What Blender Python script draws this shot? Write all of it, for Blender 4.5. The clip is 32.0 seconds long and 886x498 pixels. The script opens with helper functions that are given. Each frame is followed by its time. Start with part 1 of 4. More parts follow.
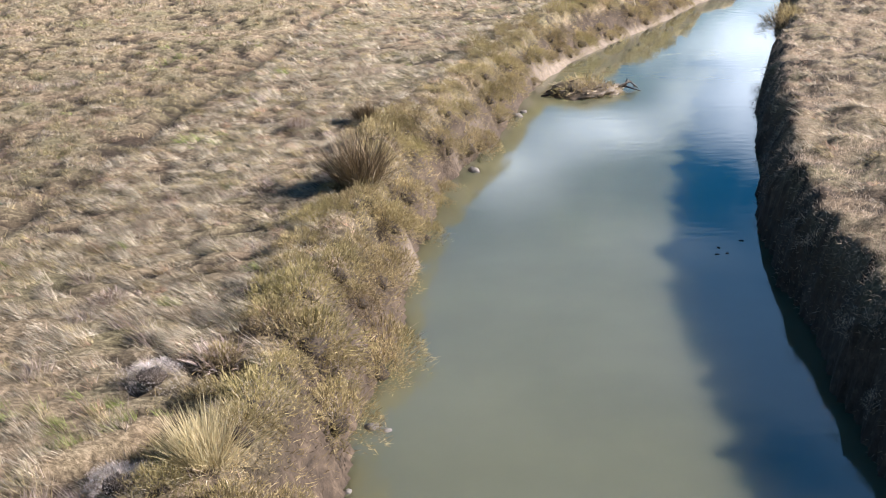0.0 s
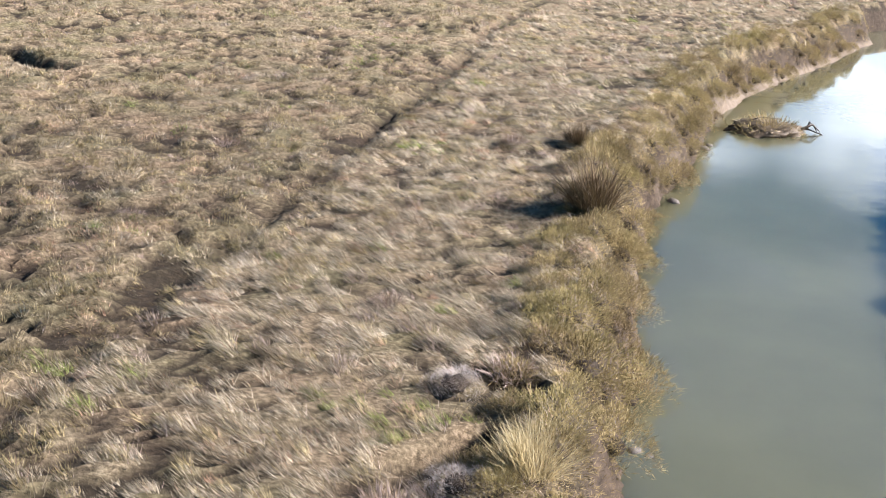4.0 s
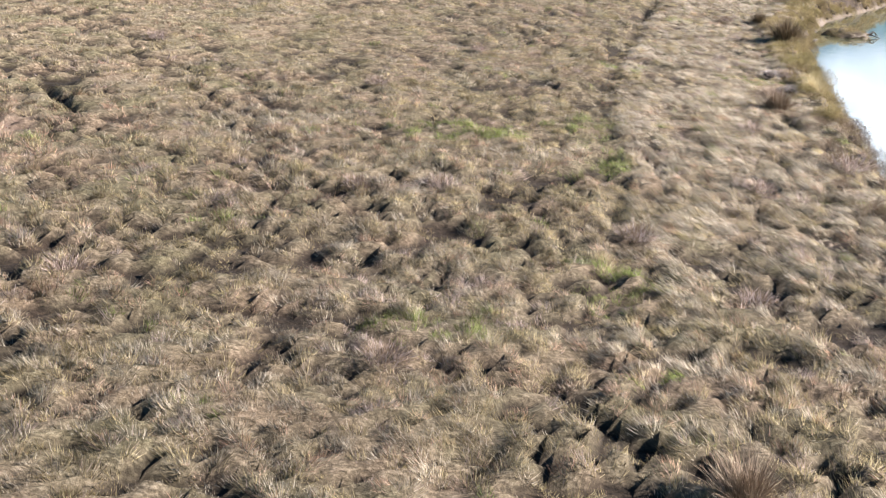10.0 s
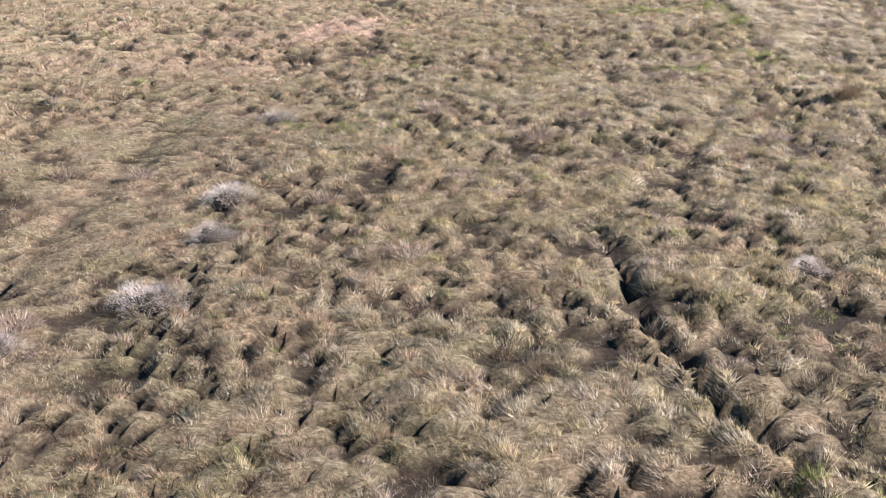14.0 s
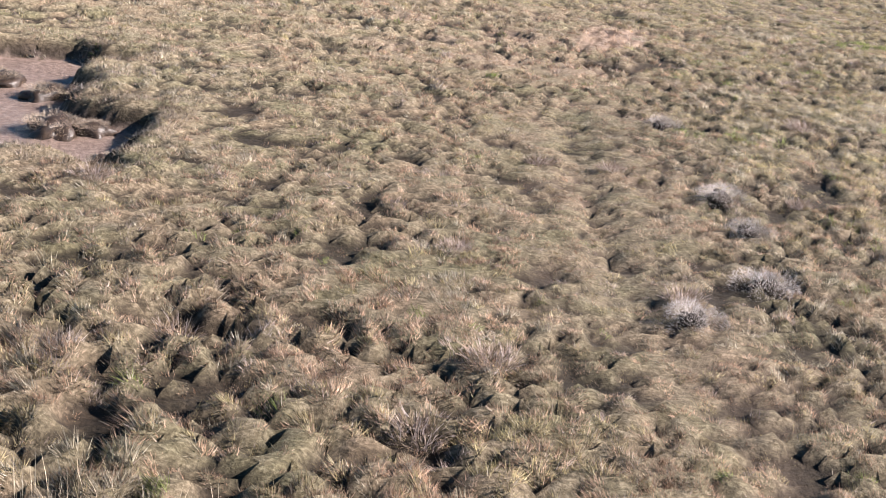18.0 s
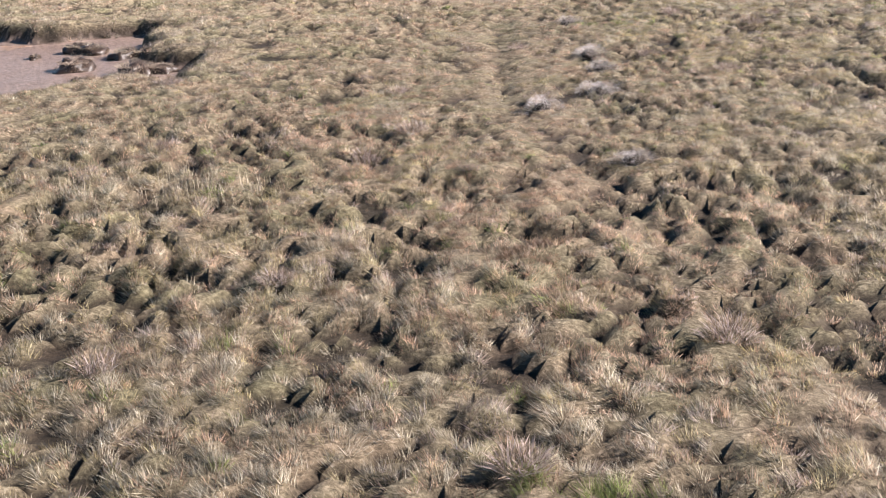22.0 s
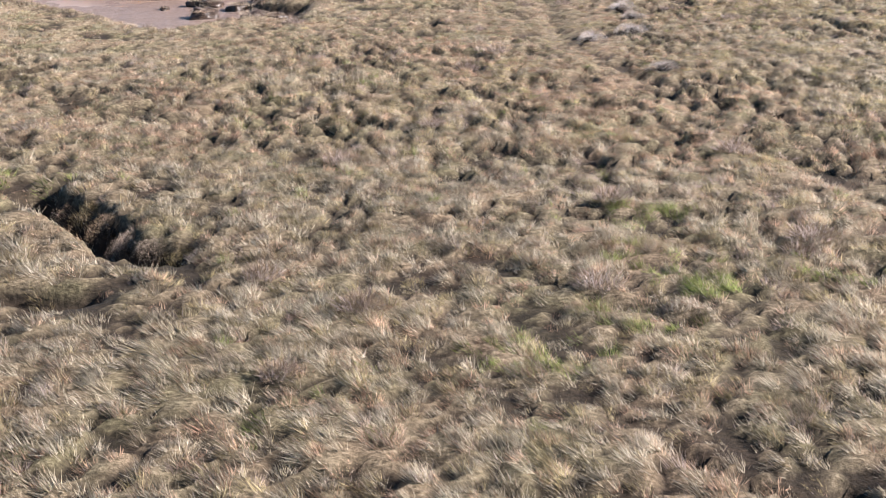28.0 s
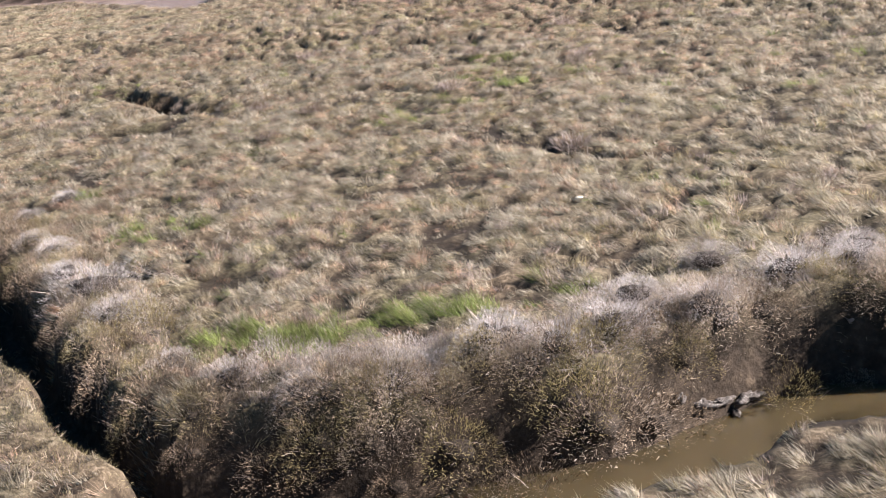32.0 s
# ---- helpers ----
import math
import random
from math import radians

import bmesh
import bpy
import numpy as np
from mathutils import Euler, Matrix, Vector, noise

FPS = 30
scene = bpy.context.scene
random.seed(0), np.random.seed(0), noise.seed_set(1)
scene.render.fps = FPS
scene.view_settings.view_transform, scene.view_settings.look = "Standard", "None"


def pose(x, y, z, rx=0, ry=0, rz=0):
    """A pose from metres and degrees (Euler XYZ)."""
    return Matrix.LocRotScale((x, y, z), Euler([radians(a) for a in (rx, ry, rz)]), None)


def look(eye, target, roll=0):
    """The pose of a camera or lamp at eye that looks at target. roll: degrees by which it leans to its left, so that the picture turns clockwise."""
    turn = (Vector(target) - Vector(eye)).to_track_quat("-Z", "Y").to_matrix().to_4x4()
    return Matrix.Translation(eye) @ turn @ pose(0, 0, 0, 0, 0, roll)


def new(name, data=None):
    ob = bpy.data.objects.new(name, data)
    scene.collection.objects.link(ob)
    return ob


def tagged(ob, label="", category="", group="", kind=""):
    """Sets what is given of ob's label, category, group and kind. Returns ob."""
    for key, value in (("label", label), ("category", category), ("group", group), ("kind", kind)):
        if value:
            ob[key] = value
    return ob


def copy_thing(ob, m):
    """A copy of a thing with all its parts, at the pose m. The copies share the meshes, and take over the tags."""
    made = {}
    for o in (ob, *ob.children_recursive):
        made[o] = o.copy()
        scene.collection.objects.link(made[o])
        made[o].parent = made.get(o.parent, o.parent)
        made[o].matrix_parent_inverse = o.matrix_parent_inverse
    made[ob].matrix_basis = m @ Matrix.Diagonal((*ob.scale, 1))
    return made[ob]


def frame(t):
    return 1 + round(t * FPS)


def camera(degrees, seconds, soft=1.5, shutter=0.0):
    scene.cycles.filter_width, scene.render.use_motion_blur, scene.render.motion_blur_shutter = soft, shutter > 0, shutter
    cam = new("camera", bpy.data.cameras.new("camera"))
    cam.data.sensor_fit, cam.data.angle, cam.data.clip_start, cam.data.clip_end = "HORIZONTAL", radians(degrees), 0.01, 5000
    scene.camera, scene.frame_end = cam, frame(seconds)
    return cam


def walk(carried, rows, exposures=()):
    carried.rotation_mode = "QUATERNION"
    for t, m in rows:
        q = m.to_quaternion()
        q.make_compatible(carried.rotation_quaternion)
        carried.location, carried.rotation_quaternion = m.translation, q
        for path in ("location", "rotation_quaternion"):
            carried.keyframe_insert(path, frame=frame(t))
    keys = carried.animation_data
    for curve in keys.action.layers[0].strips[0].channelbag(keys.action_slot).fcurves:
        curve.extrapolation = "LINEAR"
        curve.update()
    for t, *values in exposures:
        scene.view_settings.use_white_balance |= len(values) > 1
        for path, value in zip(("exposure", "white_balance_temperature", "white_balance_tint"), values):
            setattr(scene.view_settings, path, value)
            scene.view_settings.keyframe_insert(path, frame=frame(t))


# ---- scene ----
cam = camera(40.8, 32.0, 1.05)
METRES, EYE, TILT, LEAN, TURN = 83.3, 4.42, 0.0, 0.0, 0.0
ROWS = [
    (0.0, 0.0, 0.0, 0.0, -0.65, -19.28, 1.85),
    (0.5, -0.0001, -0.0003, -0.0013, -0.58, -19.33, 1.92),
    (1.0, 0.0041, -0.0001, -0.0023, 1.22, -19.36, 1.55),
    (1.5, 0.0123, 0.0004, -0.0014, 3.24, -19.35, 0.58),
    (2.0, 0.0154, 0.0009, 0.0007, 4.81, -19.3, -0.13),
    (2.5, 0.0133, 0.0007, 0.0012, 4.81, -19.31, 0.46),
    (3.0, 0.005, -0.0006, 0.0017, 4.73, -19.34, -0.53),
    (3.5, -0.0086, -0.0031, 0.0036, 4.68, -19.37, -2.58),
    (4.0, -0.0244, -0.0074, 0.0056, 4.71, -19.39, -2.78),
    (4.5, -0.037, -0.0158, 0.0074, 4.86, -19.39, -0.95),
    (6.5, -0.0434, -0.0823, 0.0068, 5.08, -19.2, 1.16),
    (7.0, -0.0394, -0.1062, 0.0065, 5.02, -19.22, 1.76),
    (7.5, -0.0404, -0.131, 0.0061, 4.89, -19.23, 1.36),
    (8.0, -0.0479, -0.1527, 0.0059, 4.76, -19.23, -0.6),
    (8.5, -0.0607, -0.1713, 0.0057, 4.65, -19.22, -2.93),
    (9.0, -0.0772, -0.1877, 0.0058, 4.67, -19.18, -3.64),
    (9.5, -0.0909, -0.2057, 0.0058, 4.7, -19.24, -4.46),
    (10.0, -0.0977, -0.2247, 0.0055, 4.71, -19.24, -4.17),
    (10.5, -0.1016, -0.2448, 0.0055, 4.75, -19.27, -2.51),
    (11.0, -0.1097, -0.2661, 0.0058, 4.71, -19.31, -2.32),
    (11.5, -0.1231, -0.286, 0.0059, 4.72, -19.33, -3.35),
    (12.0, -0.1356, -0.3075, 0.0061, 4.87, -19.35, -1.6),
    (12.5, -0.1438, -0.3311, 0.0063, 4.93, -19.41, -2.72),
    (13.0, -0.1449, -0.353, 0.0064, 4.92, -19.46, -2.09),
    (13.5, -0.1406, -0.3746, 0.0064, 4.97, -19.47, -0.15),
    (15.5, -0.151, -0.4314, 0.007, 4.73, -19.47, -1.44),
    (16.0, -0.1646, -0.4309, 0.0072, 4.69, -19.49, -3.37),
    (16.5, -0.1815, -0.4269, 0.0072, 4.63, -19.49, -4.92),
    (17.0, -0.2016, -0.4231, 0.0072, 4.59, -19.54, -6.23),
    (17.5, -0.2201, -0.4213, 0.0073, 4.63, -19.53, -6.07),
    (18.0, -0.2319, -0.4244, 0.0075, 4.61, -19.53, -5.74),
    (18.5, -0.2363, -0.4311, 0.0076, 4.62, -19.53, -3.83),
    (19.0, -0.2347, -0.4409, 0.0076, 4.68, -19.52, -1.26),
    (19.5, -0.2282, -0.4532, 0.0075, 4.77, -19.52, 1.02),
    (20.0, -0.2186, -0.4685, 0.0076, 4.86, -19.51, 2.54),
    (20.5, -0.2113, -0.4878, 0.0078, 4.8, -19.48, 3.31),
    (21.0, -0.2092, -0.5087, 0.0075, 4.78, -19.52, 2.41),
    (21.5, -0.2077, -0.5216, 0.0079, 4.74, -19.53, 1.56),
    (22.0, -0.2025, -0.5321, 0.0075, 4.82, -19.54, 1.8),
    (22.5, -0.1933, -0.5439, 0.0072, 4.91, -19.57, 3.28),
    (23.0, -0.1818, -0.5566, 0.0074, 4.88, -19.63, 3.4),
    (23.5, -0.1737, -0.5634, 0.0073, 4.88, -19.62, 3.54),
    (24.0, -0.1679, -0.5662, 0.0073, 4.75, -19.63, 2.27),
    (24.5, -0.1672, -0.5669, 0.0071, 4.72, -19.62, 1.41),
    (26.5, -0.1948, -0.5758, 0.007, 4.61, -19.58, -1.95),
    (27.0, -0.2039, -0.5869, 0.0073, 4.78, -19.56, -0.11),
    (27.5, -0.2109, -0.6026, 0.0076, 4.87, -19.58, 0.43),
    (28.0, -0.2163, -0.622, 0.0078, 4.94, -19.57, 0.84),
    (28.5, -0.2206, -0.6441, 0.008, 4.94, -19.6, 0.17),
    (29.0, -0.2257, -0.6652, 0.0085, 4.92, -19.61, -0.77),
    (29.5, -0.2302, -0.6842, 0.0084, 4.91, -19.66, -0.6),
    (30.0, -0.23, -0.6997, 0.0085, 4.86, -19.69, -0.05),
    (30.5, -0.223, -0.7118, 0.0084, 4.83, -19.72, 1.7),
    (31.0, -0.2108, -0.7214, 0.008, 4.86, -19.72, 4.2),
    (31.5, -0.1962, -0.7334, 0.0079, 4.92, -19.72, 6.2),
    (32.0, -0.1788, -0.7476, 0.0078, 4.95, -19.7, 7.17),
]
walk(cam, [(t, pose(0, 0, EYE, TILT, LEAN, TURN) @ pose(METRES * x, METRES * y, METRES * z, 90 + pitch, roll, yaw)) for t, x, y, z, yaw, pitch, roll in ROWS])


# ---- sky and sun ----
SUN_UP, SUN_SIDE = 31.0, 4.0          # elevation; bearing from +x towards +y
world = bpy.data.worlds.new("sky")
scene.world = world
world.use_nodes = True
wt = world.node_tree
wt.nodes.clear()
sky = wt.nodes.new("ShaderNodeTexSky")
sky.sky_type, sky.sun_disc = "NISHITA", False
sky.sun_elevation, sky.sun_rotation = radians(SUN_UP), radians(90 - SUN_SIDE)
sky.air_density, sky.dust_density, sky.ozone_density = 1.0, 0.2, 2.0
coords = wt.nodes.new("ShaderNodeTexCoord")
flat = wt.nodes.new("ShaderNodeMapping")
flat.inputs["Scale"].default_value = (1.0, 1.0, 2.6)
flat.inputs["Location"].default_value = (0.35, 0.1, 0.2)
puffs = wt.nodes.new("ShaderNodeTexNoise")
puffs.inputs["Scale"].default_value, puffs.inputs["Detail"].default_value, puffs.inputs["Roughness"].default_value = 2.6, 7.0, 0.52
cover = wt.nodes.new("ShaderNodeValToRGB")
cover.color_ramp.elements[0].position, cover.color_ramp.elements[1].position = 0.485, 0.655
cloudy = wt.nodes.new("ShaderNodeMix")
cloudy.data_type = "RGBA"
cloudy.inputs["B"].default_value = (30.5, 33.8, 39.5, 1)
backg = wt.nodes.new("ShaderNodeBackground")
backg.inputs["Strength"].default_value = 0.033
wout = wt.nodes.new("ShaderNodeOutputWorld")
wt.links.new(coords.outputs["Generated"], flat.inputs["Vector"])
wt.links.new(flat.outputs["Vector"], puffs.inputs["Vector"])
wt.links.new(puffs.outputs["Fac"], cover.inputs["Fac"])
height = wt.nodes.new("ShaderNodeSeparateXYZ")      # the clouds stand low, the zenith is clear
wt.links.new(coords.outputs["Generated"], height.inputs["Vector"])
low = wt.nodes.new("ShaderNodeMapRange")
low.interpolation_type = "SMOOTHSTEP"
low.inputs["From Min"].default_value, low.inputs["From Max"].default_value = 0.17, 0.36
low.inputs["To Min"].default_value, low.inputs["To Max"].default_value = 1.0, 0.05
wt.links.new(height.outputs["Z"], low.inputs["Value"])
thin = wt.nodes.new("ShaderNodeMath")
thin.operation = "MULTIPLY"
wt.links.new(cover.outputs["Color"], thin.inputs[0])
wt.links.new(low.outputs["Result"], thin.inputs[1])
wt.links.new(thin.outputs["Value"], cloudy.inputs["Factor"])
deep = wt.nodes.new("ShaderNodeHueSaturation")
deep.inputs["Saturation"].default_value = 1.6
wt.links.new(sky.outputs["Color"], deep.inputs["Color"])
wt.links.new(deep.outputs["Color"], cloudy.inputs["A"])
wt.links.new(cloudy.outputs["Result"], backg.inputs["Color"])
wt.links.new(backg.outputs["Background"], wout.inputs["Surface"])
sun = new("sun", bpy.data.lights.new("sun", "SUN"))
sun.data.energy, sun.data.angle, sun.data.color = 5.6, radians(0.55), (1.0, 0.898, 0.868)
reach = Vector((math.cos(radians(SUN_SIDE)) * math.cos(radians(SUN_UP)), math.sin(radians(SUN_SIDE)) * math.cos(radians(SUN_UP)), math.sin(radians(SUN_UP))))
sun.matrix_world = look(reach * 60, (0, 0, 0))
scene.view_settings.exposure = 1.77


# ---- materials ----
def surface(name, rough=0.8, spec=0.3):
    m = bpy.data.materials.new(name)
    m.use_nodes = True
    b = m.node_tree.nodes["Principled BSDF"]
    b.inputs["Roughness"].default_value = rough
    b.inputs["Specular IOR Level"].default_value = spec
    return m, m.node_tree, b


def ramp(t, stops):
    r = t.nodes.new("ShaderNodeValToRGB")
    e = r.color_ramp.elements
    while len(e) < len(stops):
        e.new(0.5)
    for k, (p, c) in zip(e, stops):
        k.position, k.color = p, (*c, 1)
    return r


def speckle(t, scale, detail=4.0, rough=0.55, stretch=(1, 1, 1)):
    g = t.nodes.new("ShaderNodeNewGeometry")
    mp = t.nodes.new("ShaderNodeMapping")
    mp.inputs["Scale"].default_value = stretch
    n = t.nodes.new("ShaderNodeTexNoise")
    n.inputs["Scale"].default_value, n.inputs["Detail"].default_value, n.inputs["Roughness"].default_value = scale, detail, rough
    t.links.new(g.outputs["Position"], mp.inputs["Vector"])
    t.links.new(mp.outputs["Vector"], n.inputs["Vector"])
    return n


def blend(t, a, b, fac, mode="MIX"):
    m = t.nodes.new("ShaderNodeMix")
    m.data_type, m.blend_type = "RGBA", mode
    for sock, v in (("A", a), ("B", b), ("Factor", fac)):
        if isinstance(v, bpy.types.NodeSocket):
            t.links.new(v, m.inputs[sock])
        elif isinstance(v, tuple):
            m.inputs[sock].default_value = (*v, 1)
        else:
            m.inputs[sock].default_value = v
    return m.outputs["Result"]


def plant(name, stops, patch=None, rough=0.75, through_light=0.5):
    """Leaf or blade: every piece its own tone, drifting over a metre or two, some light passing through."""
    m, t, b = surface(name, rough, 0.25)
    g = t.nodes.new("ShaderNodeNewGeometry")
    mean = [sum(c[i] for p, c in stops) / len(stops) for i in range(3)]
    r = ramp(t, [(p, tuple(0.72 * c[i] + 0.28 * mean[i] for i in range(3))) for p, c in stops])
    t.links.new(g.outputs["Random Per Island"], r.inputs["Fac"])
    col = r.outputs["Color"]
    if patch:
        n = speckle(t, 0.9, 4.0, 0.6)
        k = ramp(t, ((0.36, (0, 0, 0)), (0.66, (1, 1, 1))))
        t.links.new(n.outputs["Fac"], k.inputs["Fac"])
        tinted = blend(t, col, patch, 0.55)
        col = blend(t, col, tinted, k.outputs["Color"])
        n2 = speckle(t, 2.0, 3.5, 0.6, (0.75, 1.0, 1.0))
        k2 = ramp(t, ((0.35, (0.50, 0.47, 0.44)), (0.49, (1, 1, 1)), (0.64, (1.38, 1.37, 1.34))))
        t.links.new(n2.outputs["Fac"], k2.inputs["Fac"])
        col = blend(t, col, k2.outputs["Color"], 1.0, "MULTIPLY")
    t.links.new(col, b.inputs["Base Color"])
    tr = t.nodes.new("ShaderNodeBsdfTranslucent")
    t.links.new(col, tr.inputs["Color"])
    mx = t.nodes.new("ShaderNodeMixShader")
    mx.inputs["Fac"].default_value = through_light
    t.links.new(b.outputs["BSDF"], mx.inputs[1])
    t.links.new(tr.outputs["BSDF"], mx.inputs[2])
    t.links.new(mx.outputs["Shader"], t.nodes["Material Output"].inputs["Surface"])
    return m


STRAW = plant("dry_straw", ((0.0, (0.285, 0.24, 0.165)), (0.35, (0.42, 0.37, 0.285)), (0.7, (0.55, 0.50, 0.41)), (1.0, (0.66, 0.62, 0.54))), (0.36, 0.33, 0.24))
OLIVE = plant("olive_blade", ((0.0, (0.20, 0.158, 0.08)), (0.35, (0.345, 0.285, 0.158)), (0.7, (0.495, 0.425, 0.268)), (1.0, (0.62, 0.555, 0.39))), (0.325, 0.285, 0.135))
TAN = plant("tan_blade", ((0.0, (0.225, 0.137, 0.092)), (0.35, (0.41, 0.282, 0.202)), (0.7, (0.55, 0.415, 0.315)), (1.0, (0.67, 0.56, 0.46))), (0.43, 0.265, 0.178))
GREEN = plant("green_blade", ((0.0, (0.11, 0.155, 0.035)), (0.5, (0.215, 0.275, 0.075)), (1.0, (0.36, 0.40, 0.17))), (0.24, 0.275, 0.10))
MAUVE = plant("seedhead_stalk", ((0.0, (0.17, 0.12, 0.10)), (0.4, (0.31, 0.245, 0.22)), (0.75, (0.47, 0.405, 0.375)), (1.0, (0.63, 0.575, 0.545))), (0.37, 0.295, 0.265))
BANKLEAF = plant("bank_leaf", ((0.0, (0.062, 0.046, 0.026)), (0.3, (0.17, 0.128, 0.066)), (0.6, (0.30, 0.235, 0.122)), (0.85, (0.42, 0.345, 0.19)), (1.0, (0.56, 0.475, 0.29))), (0.20, 0.185, 0.066))
GREYLEAF = plant("grey_leaf", ((0.0, (0.19, 0.16, 0.145)), (0.35, (0.31, 0.27, 0.25)), (0.7, (0.43, 0.385, 0.36)), (1.0, (0.55, 0.505, 0.475))), (0.34, 0.285, 0.24), through_light=0.45)
SALTLEAF = plant("salt_leaf", ((0.0, (0.18, 0.135, 0.10)), (0.35, (0.31, 0.25, 0.18)), (0.7, (0.44, 0.375, 0.295)), (1.0, (0.58, 0.52, 0.445))), (0.36, 0.28, 0.235))
SILVER = plant("silver_leaf", ((0.0, (0.24, 0.215, 0.21)), (0.35, (0.39, 0.36, 0.352)), (0.7, (0.53, 0.50, 0.49)), (1.0, (0.66, 0.63, 0.615))), (0.44, 0.39, 0.36), through_light=0.45)
RUSH = plant("rush_stem", ((0.0, (0.03, 0.02, 0.013)), (0.5, (0.085, 0.06, 0.033)), (1.0, (0.26, 0.195, 0.11))), None, 0.6, 0.1)
RUSSET = plant("russet_stem", ((0.0, (0.07, 0.047, 0.03)), (0.5, (0.17, 0.122, 0.08)), (1.0, (0.34, 0.265, 0.185))), None, 0.7, 0.15)
REED = plant("reed_stem", ((0.0, (0.26, 0.20, 0.13)), (0.5, (0.42, 0.35, 0.25)), (1.0, (0.60, 0.53, 0.42))), None, 0.55, 0.1)
TWIG = plant("dead_twig", ((0.0, (0.10, 0.075, 0.06)), (0.6, (0.24, 0.19, 0.16)), (1.0, (0.45, 0.40, 0.36))), None, 0.8, 0.0)


def earth():
    """Thatch between the tussocks, near black to deepen their shade, reddish silt where it is worn, dark wet mud in the
    pan and, with undercut shade in its colour, on cut banks.
    """
    m, t, b = surface("marsh_earth", 0.9, 0.25)
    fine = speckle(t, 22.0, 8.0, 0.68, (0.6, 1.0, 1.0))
    # pocket soil driven near black, so its colour carries the shade between tufts
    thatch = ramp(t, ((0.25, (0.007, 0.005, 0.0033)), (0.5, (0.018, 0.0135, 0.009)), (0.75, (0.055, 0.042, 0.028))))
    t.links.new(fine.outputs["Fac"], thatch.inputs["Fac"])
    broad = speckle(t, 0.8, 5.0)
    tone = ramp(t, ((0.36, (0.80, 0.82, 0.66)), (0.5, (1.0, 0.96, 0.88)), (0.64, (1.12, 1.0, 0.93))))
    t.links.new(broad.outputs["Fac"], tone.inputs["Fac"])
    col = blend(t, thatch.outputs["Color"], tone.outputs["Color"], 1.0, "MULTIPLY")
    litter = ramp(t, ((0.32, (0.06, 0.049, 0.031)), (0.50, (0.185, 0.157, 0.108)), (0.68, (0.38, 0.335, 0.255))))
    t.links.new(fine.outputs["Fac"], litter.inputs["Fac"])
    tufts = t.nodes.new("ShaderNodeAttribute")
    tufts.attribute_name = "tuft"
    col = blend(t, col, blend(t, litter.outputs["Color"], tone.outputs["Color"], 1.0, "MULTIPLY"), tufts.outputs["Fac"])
    zone = t.nodes.new("ShaderNodeAttribute")
    zone.attribute_name = "zone"
    parts = t.nodes.new("ShaderNodeSeparateColor")
    t.links.new(zone.outputs["Color"], parts.inputs["Color"])
    silt = speckle(t, 6.0, 7.0, 0.6)
    bare = ramp(t, ((0.3, (0.16, 0.108, 0.078)), (0.55, (0.25, 0.18, 0.135)), (0.8, (0.34, 0.262, 0.205))))
    t.links.new(silt.outputs["Fac"], bare.inputs["Fac"])
    col = blend(t, col, bare.outputs["Color"], parts.outputs["Green"])
    lump = speckle(t, 9.0, 9.0, 0.62)
    mud = ramp(t, ((0.3, (0.085, 0.060, 0.046)), (0.5, (0.165, 0.120, 0.098)), (0.75, (0.27, 0.208, 0.175))))
    t.links.new(lump.outputs["Fac"], mud.inputs["Fac"])
    col = blend(t, col, mud.outputs["Color"], parts.outputs["Red"])
    # cut-bank mud, darkened further to carry undercut shade in its colour
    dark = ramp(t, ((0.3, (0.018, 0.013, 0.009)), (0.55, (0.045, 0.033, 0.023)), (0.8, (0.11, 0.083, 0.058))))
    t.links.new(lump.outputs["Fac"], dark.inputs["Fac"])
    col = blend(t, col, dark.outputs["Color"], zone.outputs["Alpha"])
    pale = ramp(t, ((0.3, (0.13, 0.105, 0.082)), (0.7, (0.28, 0.24, 0.195))))
    t.links.new(lump.outputs["Fac"], pale.inputs["Fac"])
    col = blend(t, col, pale.outputs["Color"], parts.outputs["Blue"])
    t.links.new(col, b.inputs["Base Color"])
    wet = t.nodes.new("ShaderNodeMapRange")
    wet.inputs["To Min"].default_value, wet.inputs["To Max"].default_value = 0.92, 0.42
    t.links.new(parts.outputs["Red"], wet.inputs["Value"])
    t.links.new(wet.outputs["Result"], b.inputs["Roughness"])
    bump = t.nodes.new("ShaderNodeBump")
    bump.inputs["Strength"].default_value, bump.inputs["Distance"].default_value = 0.7, 0.05
    t.links.new(lump.outputs["Fac"], bump.inputs["Height"])
    shag = t.nodes.new("ShaderNodeBump")
    shag.inputs["Distance"].default_value = 0.06
    t.links.new(tufts.outputs["Fac"], shag.inputs["Strength"])
    t.links.new(fine.outputs["Fac"], shag.inputs["Height"])
    t.links.new(bump.outputs["Normal"], shag.inputs["Normal"])
    t.links.new(shag.outputs["Normal"], b.inputs["Normal"])
    return m


